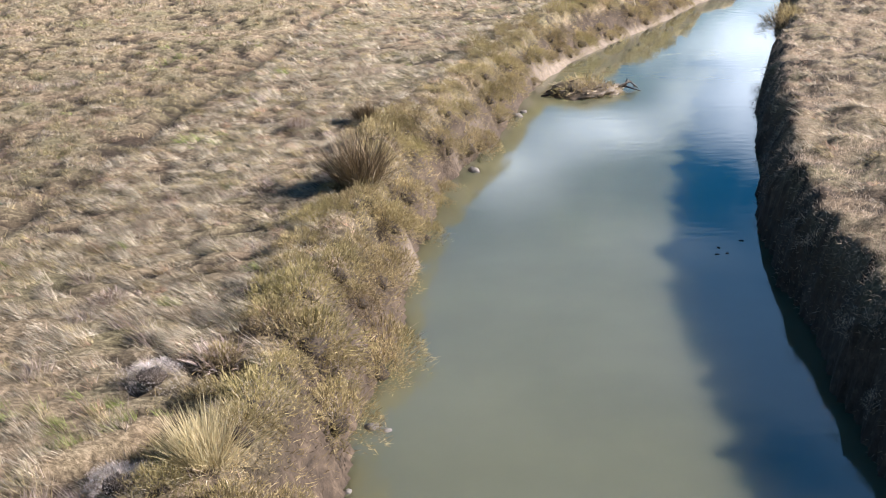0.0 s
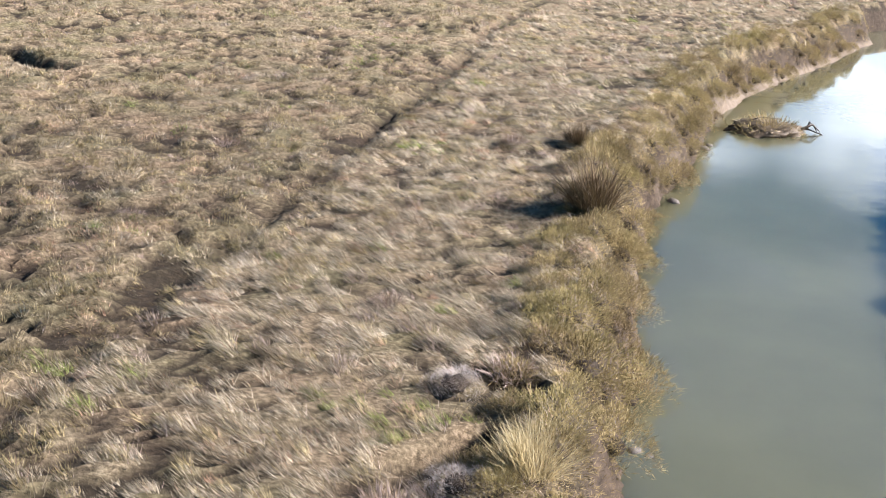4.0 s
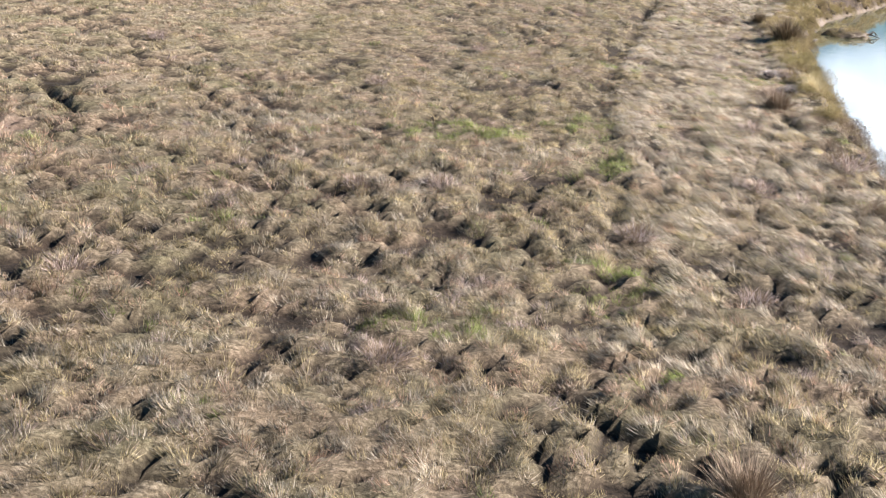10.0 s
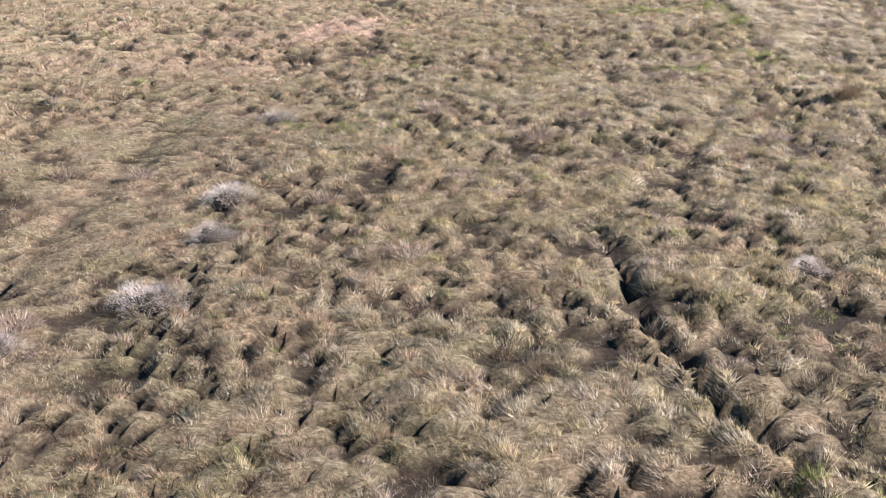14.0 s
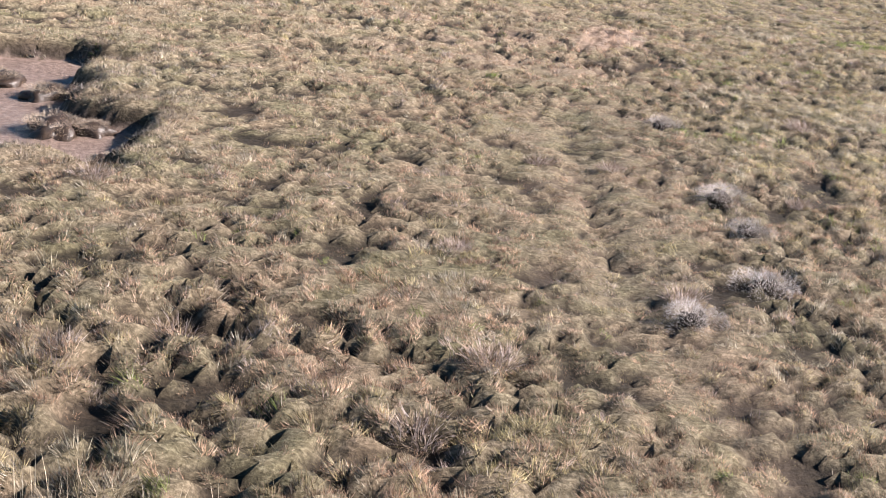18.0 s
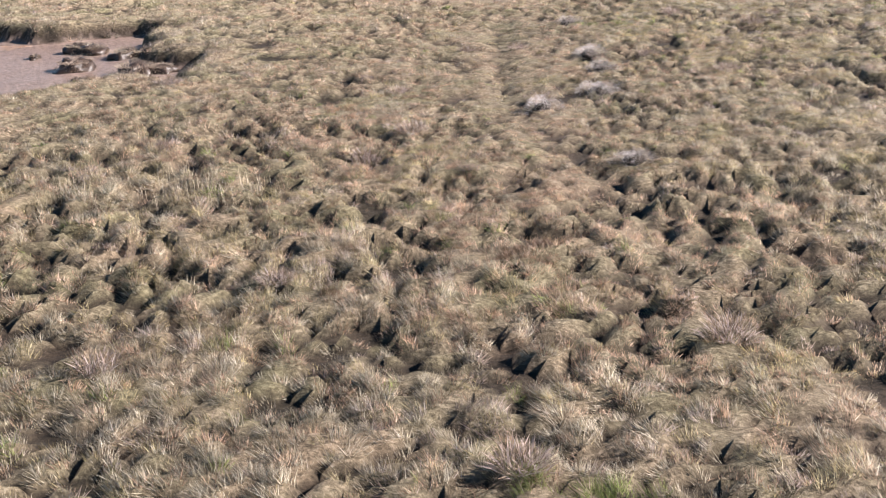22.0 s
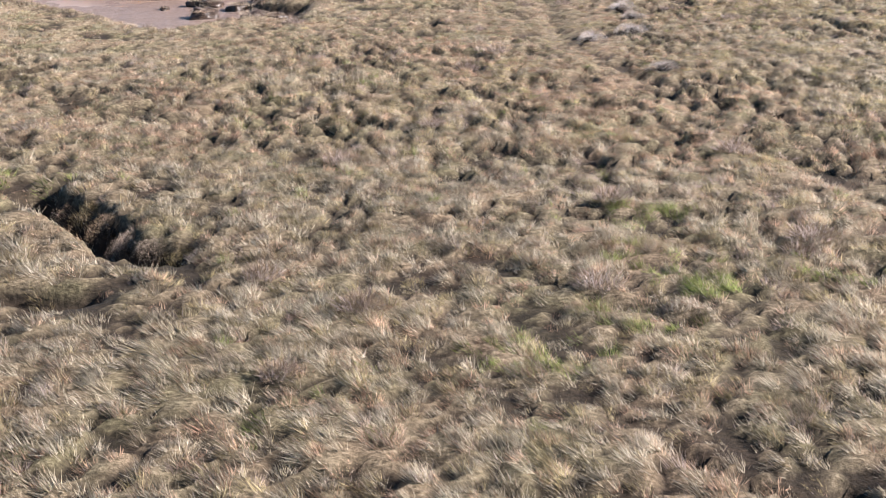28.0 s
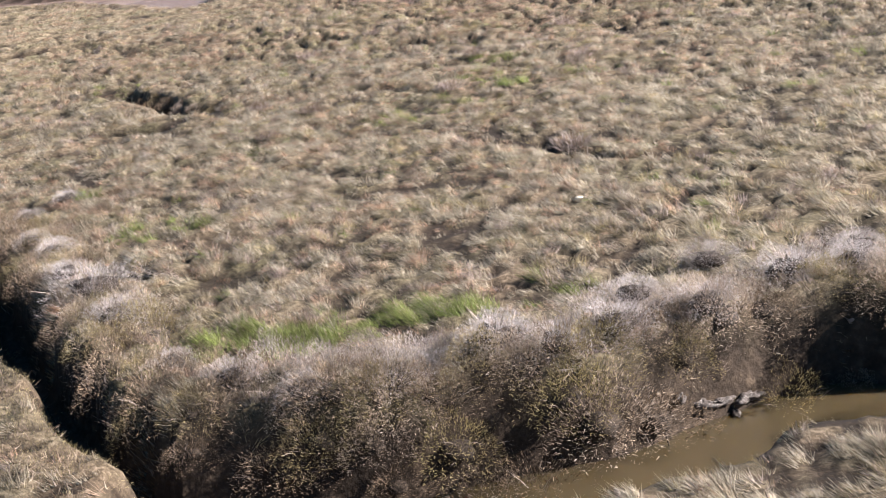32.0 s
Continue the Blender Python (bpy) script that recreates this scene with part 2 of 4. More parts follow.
def turbid(name, colour, radius, ripple, rough=0.035):
    """Silty water: light scatters a hand's depth in it, the surface mirrors the sky."""
    m, t, b = surface(name, rough, 1.0)
    b.inputs["IOR"].default_value = 1.58
    cloud = speckle(t, 0.35, 4.0)
    tone = ramp(t, ((0.3, tuple(0.85 * c for c in colour)), (0.7, tuple(1.12 * c for c in colour))))
    t.links.new(cloud.outputs["Fac"], tone.inputs["Fac"])
    t.links.new(tone.outputs["Color"], b.inputs["Base Color"])
    b.subsurface_method = "BURLEY"
    b.inputs["Subsurface Weight"].default_value = 1.0
    b.inputs["Subsurface Radius"].default_value = radius
    b.inputs["Subsurface Scale"].default_value = 1.0
    wave = speckle(t, 2.2, 3.0, 0.5, (1.0, 2.2, 1.0))
    bump = t.nodes.new("ShaderNodeBump")
    bump.inputs["Strength"].default_value, bump.inputs["Distance"].default_value = ripple, 0.02
    t.links.new(wave.outputs["Fac"], bump.inputs["Height"])
    t.links.new(bump.outputs["Normal"], b.inputs["Normal"])
    return m


EARTH = earth()
CREEK_WATER = turbid("silty_water", (0.084, 0.087, 0.052), (0.9, 0.9, 0.75), 0.06)
BROOK_WATER = turbid("brook_water", (0.062, 0.048, 0.026), (0.15, 0.12, 0.06), 0.05)
FILM_WATER = turbid("film_water", (0.25, 0.17, 0.125), (0.05, 0.04, 0.03), 0.08, 0.3)


def plain(name, stops, scale, rough=0.85, bumped=0.5, spec=0.3):
    m, t, b = surface(name, rough, spec)
    n = speckle(t, scale, 8.0, 0.62)
    r = ramp(t, stops)
    t.links.new(n.outputs["Fac"], r.inputs["Fac"])
    t.links.new(r.outputs["Color"], b.inputs["Base Color"])
    bump = t.nodes.new("ShaderNodeBump")
    bump.inputs["Strength"].default_value, bump.inputs["Distance"].default_value = bumped, 0.03
    t.links.new(n.outputs["Fac"], bump.inputs["Height"])
    t.links.new(bump.outputs["Normal"], b.inputs["Normal"])
    return m


MUD = plain("mud_lump", ((0.3, (0.035, 0.026, 0.018)), (0.55, (0.085, 0.066, 0.044)), (0.8, (0.19, 0.155, 0.105))), 12.0, 0.6)
WETMUD = plain("wet_mud", ((0.3, (0.018, 0.012, 0.009)), (0.6, (0.042, 0.029, 0.022)), (0.85, (0.09, 0.064, 0.048))), 10.0, 0.4)
STONE = plain("grey_stone", ((0.3, (0.06, 0.055, 0.05)), (0.6, (0.13, 0.12, 0.11)), (0.85, (0.24, 0.23, 0.21))), 18.0, 0.7)
SLUMP = plain("pale_silt", ((0.3, (0.03, 0.025, 0.021)), (0.6, (0.09, 0.078, 0.070)), (0.85, (0.22, 0.20, 0.19))), 20.0, 0.35, 0.9)
BARK = plain("drift_bark", ((0.3, (0.03, 0.024, 0.02)), (0.6, (0.08, 0.062, 0.05)), (0.85, (0.19, 0.16, 0.13))), 22.0, 0.75)

# ---- plan of the marsh ----
rng = np.random.default_rng(7)
WATER = -0.85
PAN = -0.34
# water's edge of the big creek: y, x of the grassy side, x of the far side
EDGE_Y = (-400, -90, -60, -45, -30, -20, -12, -6, -1, 1.5, 4.3, 5.7, 7.7, 9.8, 12.0, 14.2, 15.8, 18.1, 20.1, 22.7, 25.0, 28.0, 31.3, 34.3, 38.0, 42.0)
EDGE_L = (16, 12, 10, 9, 7, 4, 1, -1.2, -1.55, -1.5, -1.3, -1.22, -1.1, -0.88, -0.62, -0.47, -0.25, 0.09, 0.75, 1.45, 1.95, 3.1, 4.9, 6.7, 8.6, 11.2)
EDGE_R = (24, 19, 16, 14, 12, 9, 6, 4.4, 3.6, 3.5, 3.5, 3.57, 3.64, 3.76, 4.0, 4.17, 4.5, 5.05, 5.55, 6.2, 6.95, 8.0, 9.0, 9.8, 12.0, 18.0)
# narrow channels: points, half width of the floor, width of the side slopes, depth
CHANNELS = (
    (((11.5, 39.3), (15, 42.0), (22, 46), (40, 52), (90, 62), (400, 130)), 2.4, 0.7, 1.5),
    # brook cut short out of view, so its end wall shades the water
    (((-18.2, -53.45), (-17.0, -53.5), (-16.0, -53.3), (-14.6, -52.85), (-13.4, -52.2), (-12.35, -51.7)), 0.72, 0.36, 1.05),
    (((-32, -47.2), (-28, -46.2), (-25.8, -46.2), (-24.5, -46.3), (-23.45, -46.95), (-22.85, -48.0), (-22.15, -49.1), (-21.45, -50.2), (-20.6, -51.2), (-20.0, -52.15), (-19.1, -52.9), (-18.2, -53.4)), 0.12, 0.26, 0.80),
    (((-25.5, -35.65), (-25.1, -35.95), (-24.1, -37.0), (-23.5, -37.85), (-22.75, -38.0)), 0.13, 0.26, 0.55),
    (((-24.3, -39.55), (-23.4, -39.5)), 0.10, 0.22, 0.22),
    (((-37, -30.6), (-33.2, -28.5), (-32.0, -27.75), (-31.0, -27.45), (-30.2, -27.0), (-29.5, -26.5)), 0.48, 0.10, 0.60),
    (((-10.95, -18.1), (-10.72, -20.0), (-10.6, -21.4), (-10.25, -22.5), (-10.0, -23.4), (-9.5, -24.3), (-8.8, -24.6), (-7.7, -25.2), (-5, -25.7)), 0.015, 0.08, 0.075),
    (((-15.6, -43.2), (-15.2, -44.1), (-14.5, -44.7), (-13.2, -45.0)), 0.03, 0.16, 0.18),
    (((-13.1, 23.4), (-12.3, 22.85), (-11.4, 22.2)), 0.08, 0.30, 0.26),
    (((-17.1, 20.7), (-16.1, 20.2)), 0.06, 0.25, 0.18),
    (((-22.0, -6.0), (-21.1, -6.25)), 0.10, 0.28, 0.30),
    (((-17.7, -6.7), (-16.9, -7.1)), 0.10, 0.28, 0.28),
    (((-21.2, 0.5), (-20.5, 0.2)), 0.06, 0.28, 0.20),
    (((-16.7, 1.8), (-15.3, -0.2)), 0.02, 0.14, 0.06),
    (((-12.3, -51.6), (-9, -50.6), (-4, -49.6), (4, -47.5), (11, -45)), 0.15, 0.30, 0.90),
    (((-12.95, -34.1), (-12.4, -34.9)), 0.03, 0.16, 0.12),
    (((-18.02, -17.9), (-17.93, -19.1), (-17.85, -20.2), (-17.77, -21.1)), 0.01, 0.07, 0.05),
    (((-22.62, -24.3), (-22.40, -24.38)), 0.07, 0.14, 0.20),
    (((-22.0, -24.5), (-21.86, -24.5)), 0.07, 0.12, 0.20),
    (((-16.95, -42.55), (-16.6, -42.95), (-16.2, -43.25), (-15.55, -43.6)), 0.02, 0.10, 0.09),
    (((-2.95, 4.6), (-2.85, 4.0)), 0.04, 0.16, 0.18),
    (((-2.8, 7.8), (-2.15, 8.4)), 0.04, 0.16, 0.22),
    (((-2.0, 9.4), (-1.85, 9.2)), 0.05, 0.15, 0.2),
    (((-23.4, -39.5), (-24.5, -40.6), (-25.6, -41.5), (-26.8, -43.1)), 0.04, 0.25, 0.10),
    (((-17.4, -39.5), (-16.9, -39.6)), 0.03, 0.18, 0.09),
)
TRACK = ((0.5, 44), (-1.9, 36), (-3.1, 30), (-3.85, 23.2), (-4.75, 17.8), (-5.1, 15.5), (-5.45, 13.0), (-5.95, 10.0), (-6.3, 7.3), (-6.55, 5.0), (-6.6, 0.5), (-6.8, -5.8), (-8.2, -10.0), (-9.3, -14), (-10.95, -18.1))
PATH = ((-18.2, -12), (-18.0, -18.0), (-17.85, -20.0), (-17.75, -22.3), (-17.3, -24.2), (-16.6, -26.6), (-15.6, -30), (-14.2, -34), (-12.5, -38))
PAN_A = ((-60, -4), (-45, -7.5), (-36, -9.6), (-32.5, -11.4), (-31.4, -11.85), (-30.45, -12.1), (-29.75, -11.4), (-28.5, -11.3), (-27.8, -11.8), (-26.8, -11.45), (-27.1, -12.3), (-27.55, -12.5), (-27.6, -13.7), (-27.0, -14.1),
         (-27.0, -15.3), (-26.8, -15.8), (-25.9, -16.2), (-25.3, -16.15), (-25.1, -16.8), (-25.05, -17.6), (-25.3, -17.8), (-24.9, -18.3), (-25.1, -18.8), (-24.7, -19.3), (-25.15, -19.6), (-25.5, -19.25), (-26.0, -18.95), (-26.55, -18.95),
         (-27.2, -19.8), (-27.45, -20.6), (-28.2, -20.7), (-29.6, -19.75), (-31.5, -17.8), (-33.1, -16.4), (-34.5, -14.9), (-38, -13.4), (-45, -12.2), (-60, -12))
PAN_B = ((-60, 4), (-45, 0.3), (-36.7, -1.1), (-33.0, -1.8), (-31.0, -1.9), (-28.9, -1.75), (-30.5, -2.9), (-33.3, -3.9), (-34.3, -5.2), (-35.5, -6.5), (-45, -7.0), (-60, -3))
EAST_Y, EAST_X = (-56, -48, -36, -24, -16, -8, 0, 8, 12, 46), (-13, -11.5, -8.5, -7, -5, -3, 1, 4, 14, 14)   # the sward is thinned east of here
NEAR = ((-2, 14), (-4, 2), (-8, -8), (-12, -19), (-14, -26), (-19, -30), (-17, -37), (-19, -45), (-16.5, -52), (-12.5, -54))


def lattice(x, y, size, seed):
    """Smooth random values from 0 to 1 that change over about size metres."""
    g = np.random.default_rng(seed).random((64, 64))
    u, v = x / size + 1000, y / size + 1000
    i, j = np.floor(u).astype(int), np.floor(v).astype(int)
    a, b = u - i, v - j
    a, b = a * a * (3 - 2 * a), b * b * (3 - 2 * b)
    i0, j0, i1, j1 = i % 64, j % 64, (i + 1) % 64, (j + 1) % 64
    return (g[i0, j0] * (1 - a) + g[i1, j0] * a) * (1 - b) + (g[i0, j1] * (1 - a) + g[i1, j1] * a) * b


def from_line(x, y, line):
    best = np.full(x.shape, 1e9)
    for (x0, y0), (x1, y1) in zip(line, line[1:]):
        dx, dy = x1 - x0, y1 - y0
        s = np.clip(((x - x0) * dx + (y - y0) * dy) / (dx * dx + dy * dy), 0, 1)
        best = np.minimum(best, (x - x0 - s * dx) ** 2 + (y - y0 - s * dy) ** 2)
    return np.sqrt(best)


def inside(x, y, poly):
    """Metres inside the outline (negative outside)."""
    within = np.zeros(x.shape, bool)
    for (x0, y0), (x1, y1) in zip(poly, poly[1:] + poly[:1]):
        if y0 != y1:
            within ^= ((y0 > y) != (y1 > y)) & (x < (x1 - x0) * (y - y0) / (y1 - y0) + x0)
    return from_line(x, y, poly + poly[:1]) * np.where(within, 1, -1)


def step(v, a, b):
    s = np.clip((v - a) / (b - a), 0, 1)
    return s * s * (3 - 2 * s)


def creek(x, y):
    """Metres beyond the water's edge of the big creek, on the grassy side and on the far side."""
    wob = (lattice(x, y, 0.9, 3) - 0.5) * 0.16 + (lattice(x, y, 0.35, 4) - 0.5) * 0.12
    left = (np.interp(y, EDGE_Y, EDGE_L) - x) * 0.93 + wob
    right = (x - np.interp(y, EDGE_Y, EDGE_R)) * 0.93 + wob
    return left, right


def lay(x, y):
    """Height of the firm ground without tussocks, how far tussocks may grow, how muddy it is."""
    z = (lattice(x, y, 9, 1) - 0.5) * 0.10 + (lattice(x, y, 2.6, 2) - 0.5) * 0.08
    left, right = creek(x, y)
    beach = step(y, 25.0, 28.5)
    bank_l = np.interp(left, (-2.5, -0.4, 0, 0.12, 0.55), (-1.7, -1.15, -0.9, -0.55, 0))
    shore = np.interp(left, (-2.5, -0.4, 0, 0.22, 0.38, 0.65), (-1.7, -1.0, -0.87, -0.70, -0.35, 0))
    bank_l = bank_l * (1 - beach) + shore * beach
    bank_r = np.interp(right, (-2.5, -0.35, 0, 0.1, 0.35), (-1.7, -1.2, -0.95, -0.45, 0))
    bank = np.maximum(bank_l, bank_r)
    free = np.clip(np.maximum(left / 0.9, right / 0.6), 0, 1)
    mud = np.zeros(x.shape)
    z = np.where(bank < 0, np.minimum(z, bank + z * (1 + bank / 1.7)), z)
    for line, half, slope, depth in CHANNELS:
        d = from_line(x, y, line) + (lattice(x, y, 0.7, 5) - 0.5) * min(0.3, half * 1.3)
        cut = -depth * (1 - step(d, half, half + slope))
        z = np.where(cut < -0.01, np.minimum(z, cut + z * 0.5), z)
        free = np.minimum(free, np.clip((d - half) / (slope + (0.35 if half > 0.5 else 0.15 if half > 0.05 else 0.0)), 0, 1))
    trace = from_line(x, y, TRACK) + (lattice(x, y, 0.6, 6) - 0.5) * 0.24
    broken = 0.15 + 0.85 * step(lattice(x, y, 0.9, 8), 0.42, 0.7)
    z -= 0.10 * broken * (1 - step(trace, 0.02, 0.18)) * step(y, 1, 6)
    z -= 0.04 * (1 - step(trace, 0.05, 0.3))
    way = from_line(x, y, PATH) + (lattice(x, y, 0.8, 9) - 0.5) * 0.3
    z -= 0.035 * (1 - step(way, 0.1, 0.5))
    free = np.minimum(free, np.minimum(0.8 + 0.2 * step(trace, 0.1, 0.4), 0.75 + 0.25 * step(way, 0.1, 0.5)))
    for poly in (PAN_A, PAN_B):
        d = inside(x, y, poly) + (lattice(x, y, 0.8, 10) - 0.5) * 0.35 + (lattice(x, y, 0.3, 11) - 0.5) * 0.16
        floor = PAN + (lattice(x, y, 1.6, 12) - 0.5) * 0.05 + (lattice(x, y, 0.4, 13) - 0.5) * 0.025 + 0.03 * step(x, -33, -25)
        w = step(d, -0.10, 0.08)
        z = z * (1 - w) + floor * w
        free = np.minimum(free, np.clip(-d / 0.3, 0, 1))
        mud = np.maximum(mud, step(d, 0.0, 0.10))
    return z, free, mud


def bare_ground(x, y):
    u, v = (x + 17.0) * 0.90 - (y + 3.3) * 0.42, (x + 17.0) * 0.42 + (y + 3.3) * 0.90
    spot = 0.85 - 0.85 * step(np.sqrt((u / 1.05) ** 2 + (v / 3.0) ** 2) + (lattice(x, y, 0.9, 14) - 0.5) * 0.9, 0.5, 1.15)
    way = from_line(x, y, PATH)
    worn = (1 - step(way, 0.2, 2.6)) * 0.13 * step(lattice(x, y, 1.3, 15), 0.25, 0.8)
    west = step(x, -15.5, -18) * step(y, -11, -7.5) * step(y, 3.0, -2.0) * step(lattice(x, y, 1.5, 16), 0.3, 0.8) * 0.4 * step(x, -27, -23)
    return np.clip(np.maximum.reduce((spot, worn, west)), 0, 1)


# ---- ground: one sheet, fine where the camera passes ----
def spread(lo, hi, gap, far, side=0.0):
    a = list(np.arange(lo, hi + gap / 2, gap))
    a += list(hi + np.arange(0.45, side, 0.45))
    g, out = (0.45, a[-1]) if side else (gap, hi)
    while out < far:
        g *= 1.4
        out += g
        a.append(out)
    g, out = gap, lo
    while out > -far:
        g *= 1.4
        out -= g
        a.insert(0, out)
    return np.array(a)


GAP, HALF = 0.116, 18.0
AXIS_Y, AXIS_X = (-58, -50, -35, -20, 0, 20, 46), (-18.5, -18.5, -19.5, -20.0, -16.5, -6.5, -4.0)   # the fine strip follows the walk


def axis(y):
    return np.interp(y, AXIS_Y, AXIS_X)


gu, gy = spread(-HALF, HALF, GAP, 2500, 21.0), spread(-58, 46, GAP, 2500)
X, Y = np.meshgrid(gu, gy)
X = X + axis(Y)
Z, FREE, MUDDY = lay(X, Y)
iu0, iy0 = int(np.argmin(abs(gu + HALF))), int(np.argmin(abs(gy + 58)))
# tussocks
def comb(x, y):
    """1 where the wind has combed long straw grass, between the track and the creek; half as much by the brook."""
    line = np.interp(y, [p[1] for p in TRACK[::-1]], [p[0] for p in TRACK[::-1]])
    return step(x + (lattice(x, y, 1.1, 20) - 0.5) * 1.1, line - 0.35, line + 0.75) * step(y, -11, -3) + 0.45 * step(y, -36, -42)


def crease(x, y):
    """Rounded clumps from 0 to 1 with sharp dips between them, at three sizes."""
    wx, wy = x + (lattice(x, y, 0.8, 21) - 0.5) * 0.5, y + (lattice(x, y, 0.8, 22) - 0.5) * 0.5
    total = 0.0
    for size, turn, share, seed in ((0.95, 0.5, 0.44, 23), (0.50, 1.3, 0.33, 24), (0.26, 2.2, 0.23, 25)):
        u, v = wx * math.cos(turn) - wy * math.sin(turn), wx * math.sin(turn) + wy * math.cos(turn)
        total = total + share * np.abs(2 * lattice(u, v, size, seed) - 1)
    return np.clip(total * 1.25, 0, 1)


def clipped(x, y):
    """1 on the low smooth scrub west of the gully."""
    rim = np.interp(y, (-53.4, -52.15, -51.2, -50.2, -49.1, -48.0, -46.95, -46.3), (-18.3, -20.1, -20.75, -21.6, -22.3, -23.0, -23.6, -24.6))
    return step(rim - x, 0.05, 0.25) * step(y, -46.6, -47.2) * step(y, -54, -53) * step(x, -27, -25.5)


def rugged(x, y):
    """How shaggy and deeply pitted the sward is, from 0 (combed or trodden) to 1."""
    r = 0.44 + 0.16 * step(y, 2, -3) * (1 - 0.4 * step(y, -12, -17)) + 0.36 * (1 - step(np.hypot((x + 20) / 10, (y + 29.0) / 6.0), 0.35, 1.1)) - 0.26 * step(y, -36, -41)
    r = r - 0.30 * comb(x, y) * step(y, 0, 8) - 0.08 * step(y, 0, 6)
    r = r - 0.22 * (1 - step(from_line(x, y, PATH), 0.5, 2.8)) * step(y, -28, -25)
    r = r - 0.25 * step(np.maximum(inside(x, y, PAN_A), inside(x, y, PAN_B)), -5.0, -1.0)
    r = r - 0.35 * clipped(x, y)
    return np.clip(r + 0.30 * (lattice(x, y, 3.4, 66) - 0.5), 0.05, 1)


def clumps(x, y, size, seed):
    """Irregular clumps about size metres wide: how far inside its clump a place lies, from 0 at the seams, and the clump's own random number."""
    g = np.random.default_rng(seed).random((64, 64, 3))
    u, v = x / size + 1000, y / size + 1000
    i, j = np.floor(u).astype(int), np.floor(v).astype(int)
    first, second, own = np.full(x.shape, 9.0), np.full(x.shape, 9.0), np.zeros(x.shape)
    for di in (-1, 0, 1):
        for dj in (-1, 0, 1):
            c = g[(i + di) % 64, (j + dj) % 64]
            d = np.hypot(i + di + c[..., 0] - u, j + dj + c[..., 1] - v)
            closer = d < first
            second = np.where(closer, first, np.minimum(second, d))
            own = np.where(closer, c[..., 2], own)
            first = np.where(closer, d, first)
    return second - first, own


def mound(x, y):
    """1 on a tuft, 0 in the pockets between tufts."""
    wx, wy = x + (lattice(x, y, 0.35, 61) - 0.5) * 0.22, y + (lattice(x, y, 0.35, 62) - 0.5) * 0.22
    r = rugged(x, y)
    deep, own = clumps(wx * 0.8 - wy * 0.6, wx * 0.6 + wy * 0.8, 0.42, 63)
    fine, bit = clumps(wx * 0.6 + wy * 0.8, wx * 0.8 - wy * 0.6, 0.21, 64)
    big = step(deep, -0.02, 0.52) * (0.45 + 0.55 * own) * np.where(own < 0.05 + 0.16 * r, 0.25, 1)
    small = step(fine, -0.05, 0.55) * (0.4 + 0.6 * bit)
    return step(0.42 * big + 0.24 * small + 0.34 * lattice(x, y, 0.75, 67), 0.11 + 0.075 * r, 0.50)


def green_spots(x, y):
    s = np.zeros(x.shape)
    for cx, cy, rx, ry in ((-5.5, 25.5, 0.8, 2.2), (-0.35, 17.4, 0.35, 0.8), (-2.9, 8.7, 0.7, 0.5), (-18.3, -50.85, 1.0, 0.48), (-16.8, -50.25, 0.8, 0.28), (-15.2, -49.95, 0.5, 0.2), (-23.2, -44.3, 0.5, 0.25),
                           (-21.0, -46.6, 0.8, 0.5), (-16.9, -39.8, 0.6, 0.4), (-18.0, -40.9, 0.8, 0.4), (-14.8, -38.6, 0.5, 0.3), (-16.3, -39.0, 0.6, 0.4), (-25.9, -35.1, 0.8, 0.35), (-7.0, 2.5, 0.7, 0.8), (-6.7, 0.2, 0.4, 1.4),
                           (-6.9, -5.6, 0.5, 1.0), (-9.0, 1.0, 1.2, 0.8), (-9.2, -24.9, 0.8, 0.4), (-16.6, -38.2, 0.8, 0.4), (-15.2, -13.2, 0.9, 0.7), (-16.9, -36.4, 0.7, 0.5), (-9.0, -7.6, 0.7, 0.5)):
        s = np.maximum(s, 1 - step(np.sqrt(((x - cx) / rx) ** 2 + ((y - cy) / ry) ** 2) + (lattice(x, y, 0.4, 40) - 0.5) * 0.7, 0.6, 1.15))
    return s


def bank_scrub_at(x, y):
    left, right = creek(x, y)
    toe = 0.02 + 0.20 * step(y, 25.0, 28.5) + 0.12 * step(lattice(x, y, 1.4, 52), 0.6, 0.75) * step(y, 12, 14)
    brow = np.interp(y, (-10, 2, 9, 25, 28), (0.35, 0.45, 0.8, 0.8, 1.1)) + 0.5 * lattice(x, y, 1.6, 53)
    return step(left, toe - 0.08, toe + 0.08) * (1 - step(left, brow - 0.2, brow + 0.35)) * step(y, -16, -9) * step(y, 44, 40)


def far_scrub_at(x, y):
    left, right = creek(x, y)
    return np.interp(right, (-0.05, 0.12, 1.2, 4.0, 9.0), (0, 1, 0.9, 0.5, 0.15)) * step(y, 2, 6) * step(y, 48, 42)


def brook_scrub_at(x, y):
    main, side = from_line(x, y, CHANNELS[1][0]), from_line(x, y, CHANNELS[2][0])
    north = step(y - np.interp(x, [p[0] for p in CHANNELS[1][0]], [p[1] for p in CHANNELS[1][0]]), 0.2, 0.5)
    a = north * step(main, 0.72, 0.95) * (1 - step(main, 1.5, 2.3)) * step(x, -10.6, -11.2) * step(x, -19.5, -18.2) * step(y, -54.2, -53.6)
    flank = step(y - np.interp(x, [p[0] for p in CHANNELS[2][0]], [p[1] for p in CHANNELS[2][0]]), 0.0, 0.2)
    b = (0.3 + 0.7 * flank) * step(side, 0.20, 0.36) * (1 - step(side, 0.7, 1.3)) * step(x, -30, -26)
    return np.maximum(a, b)


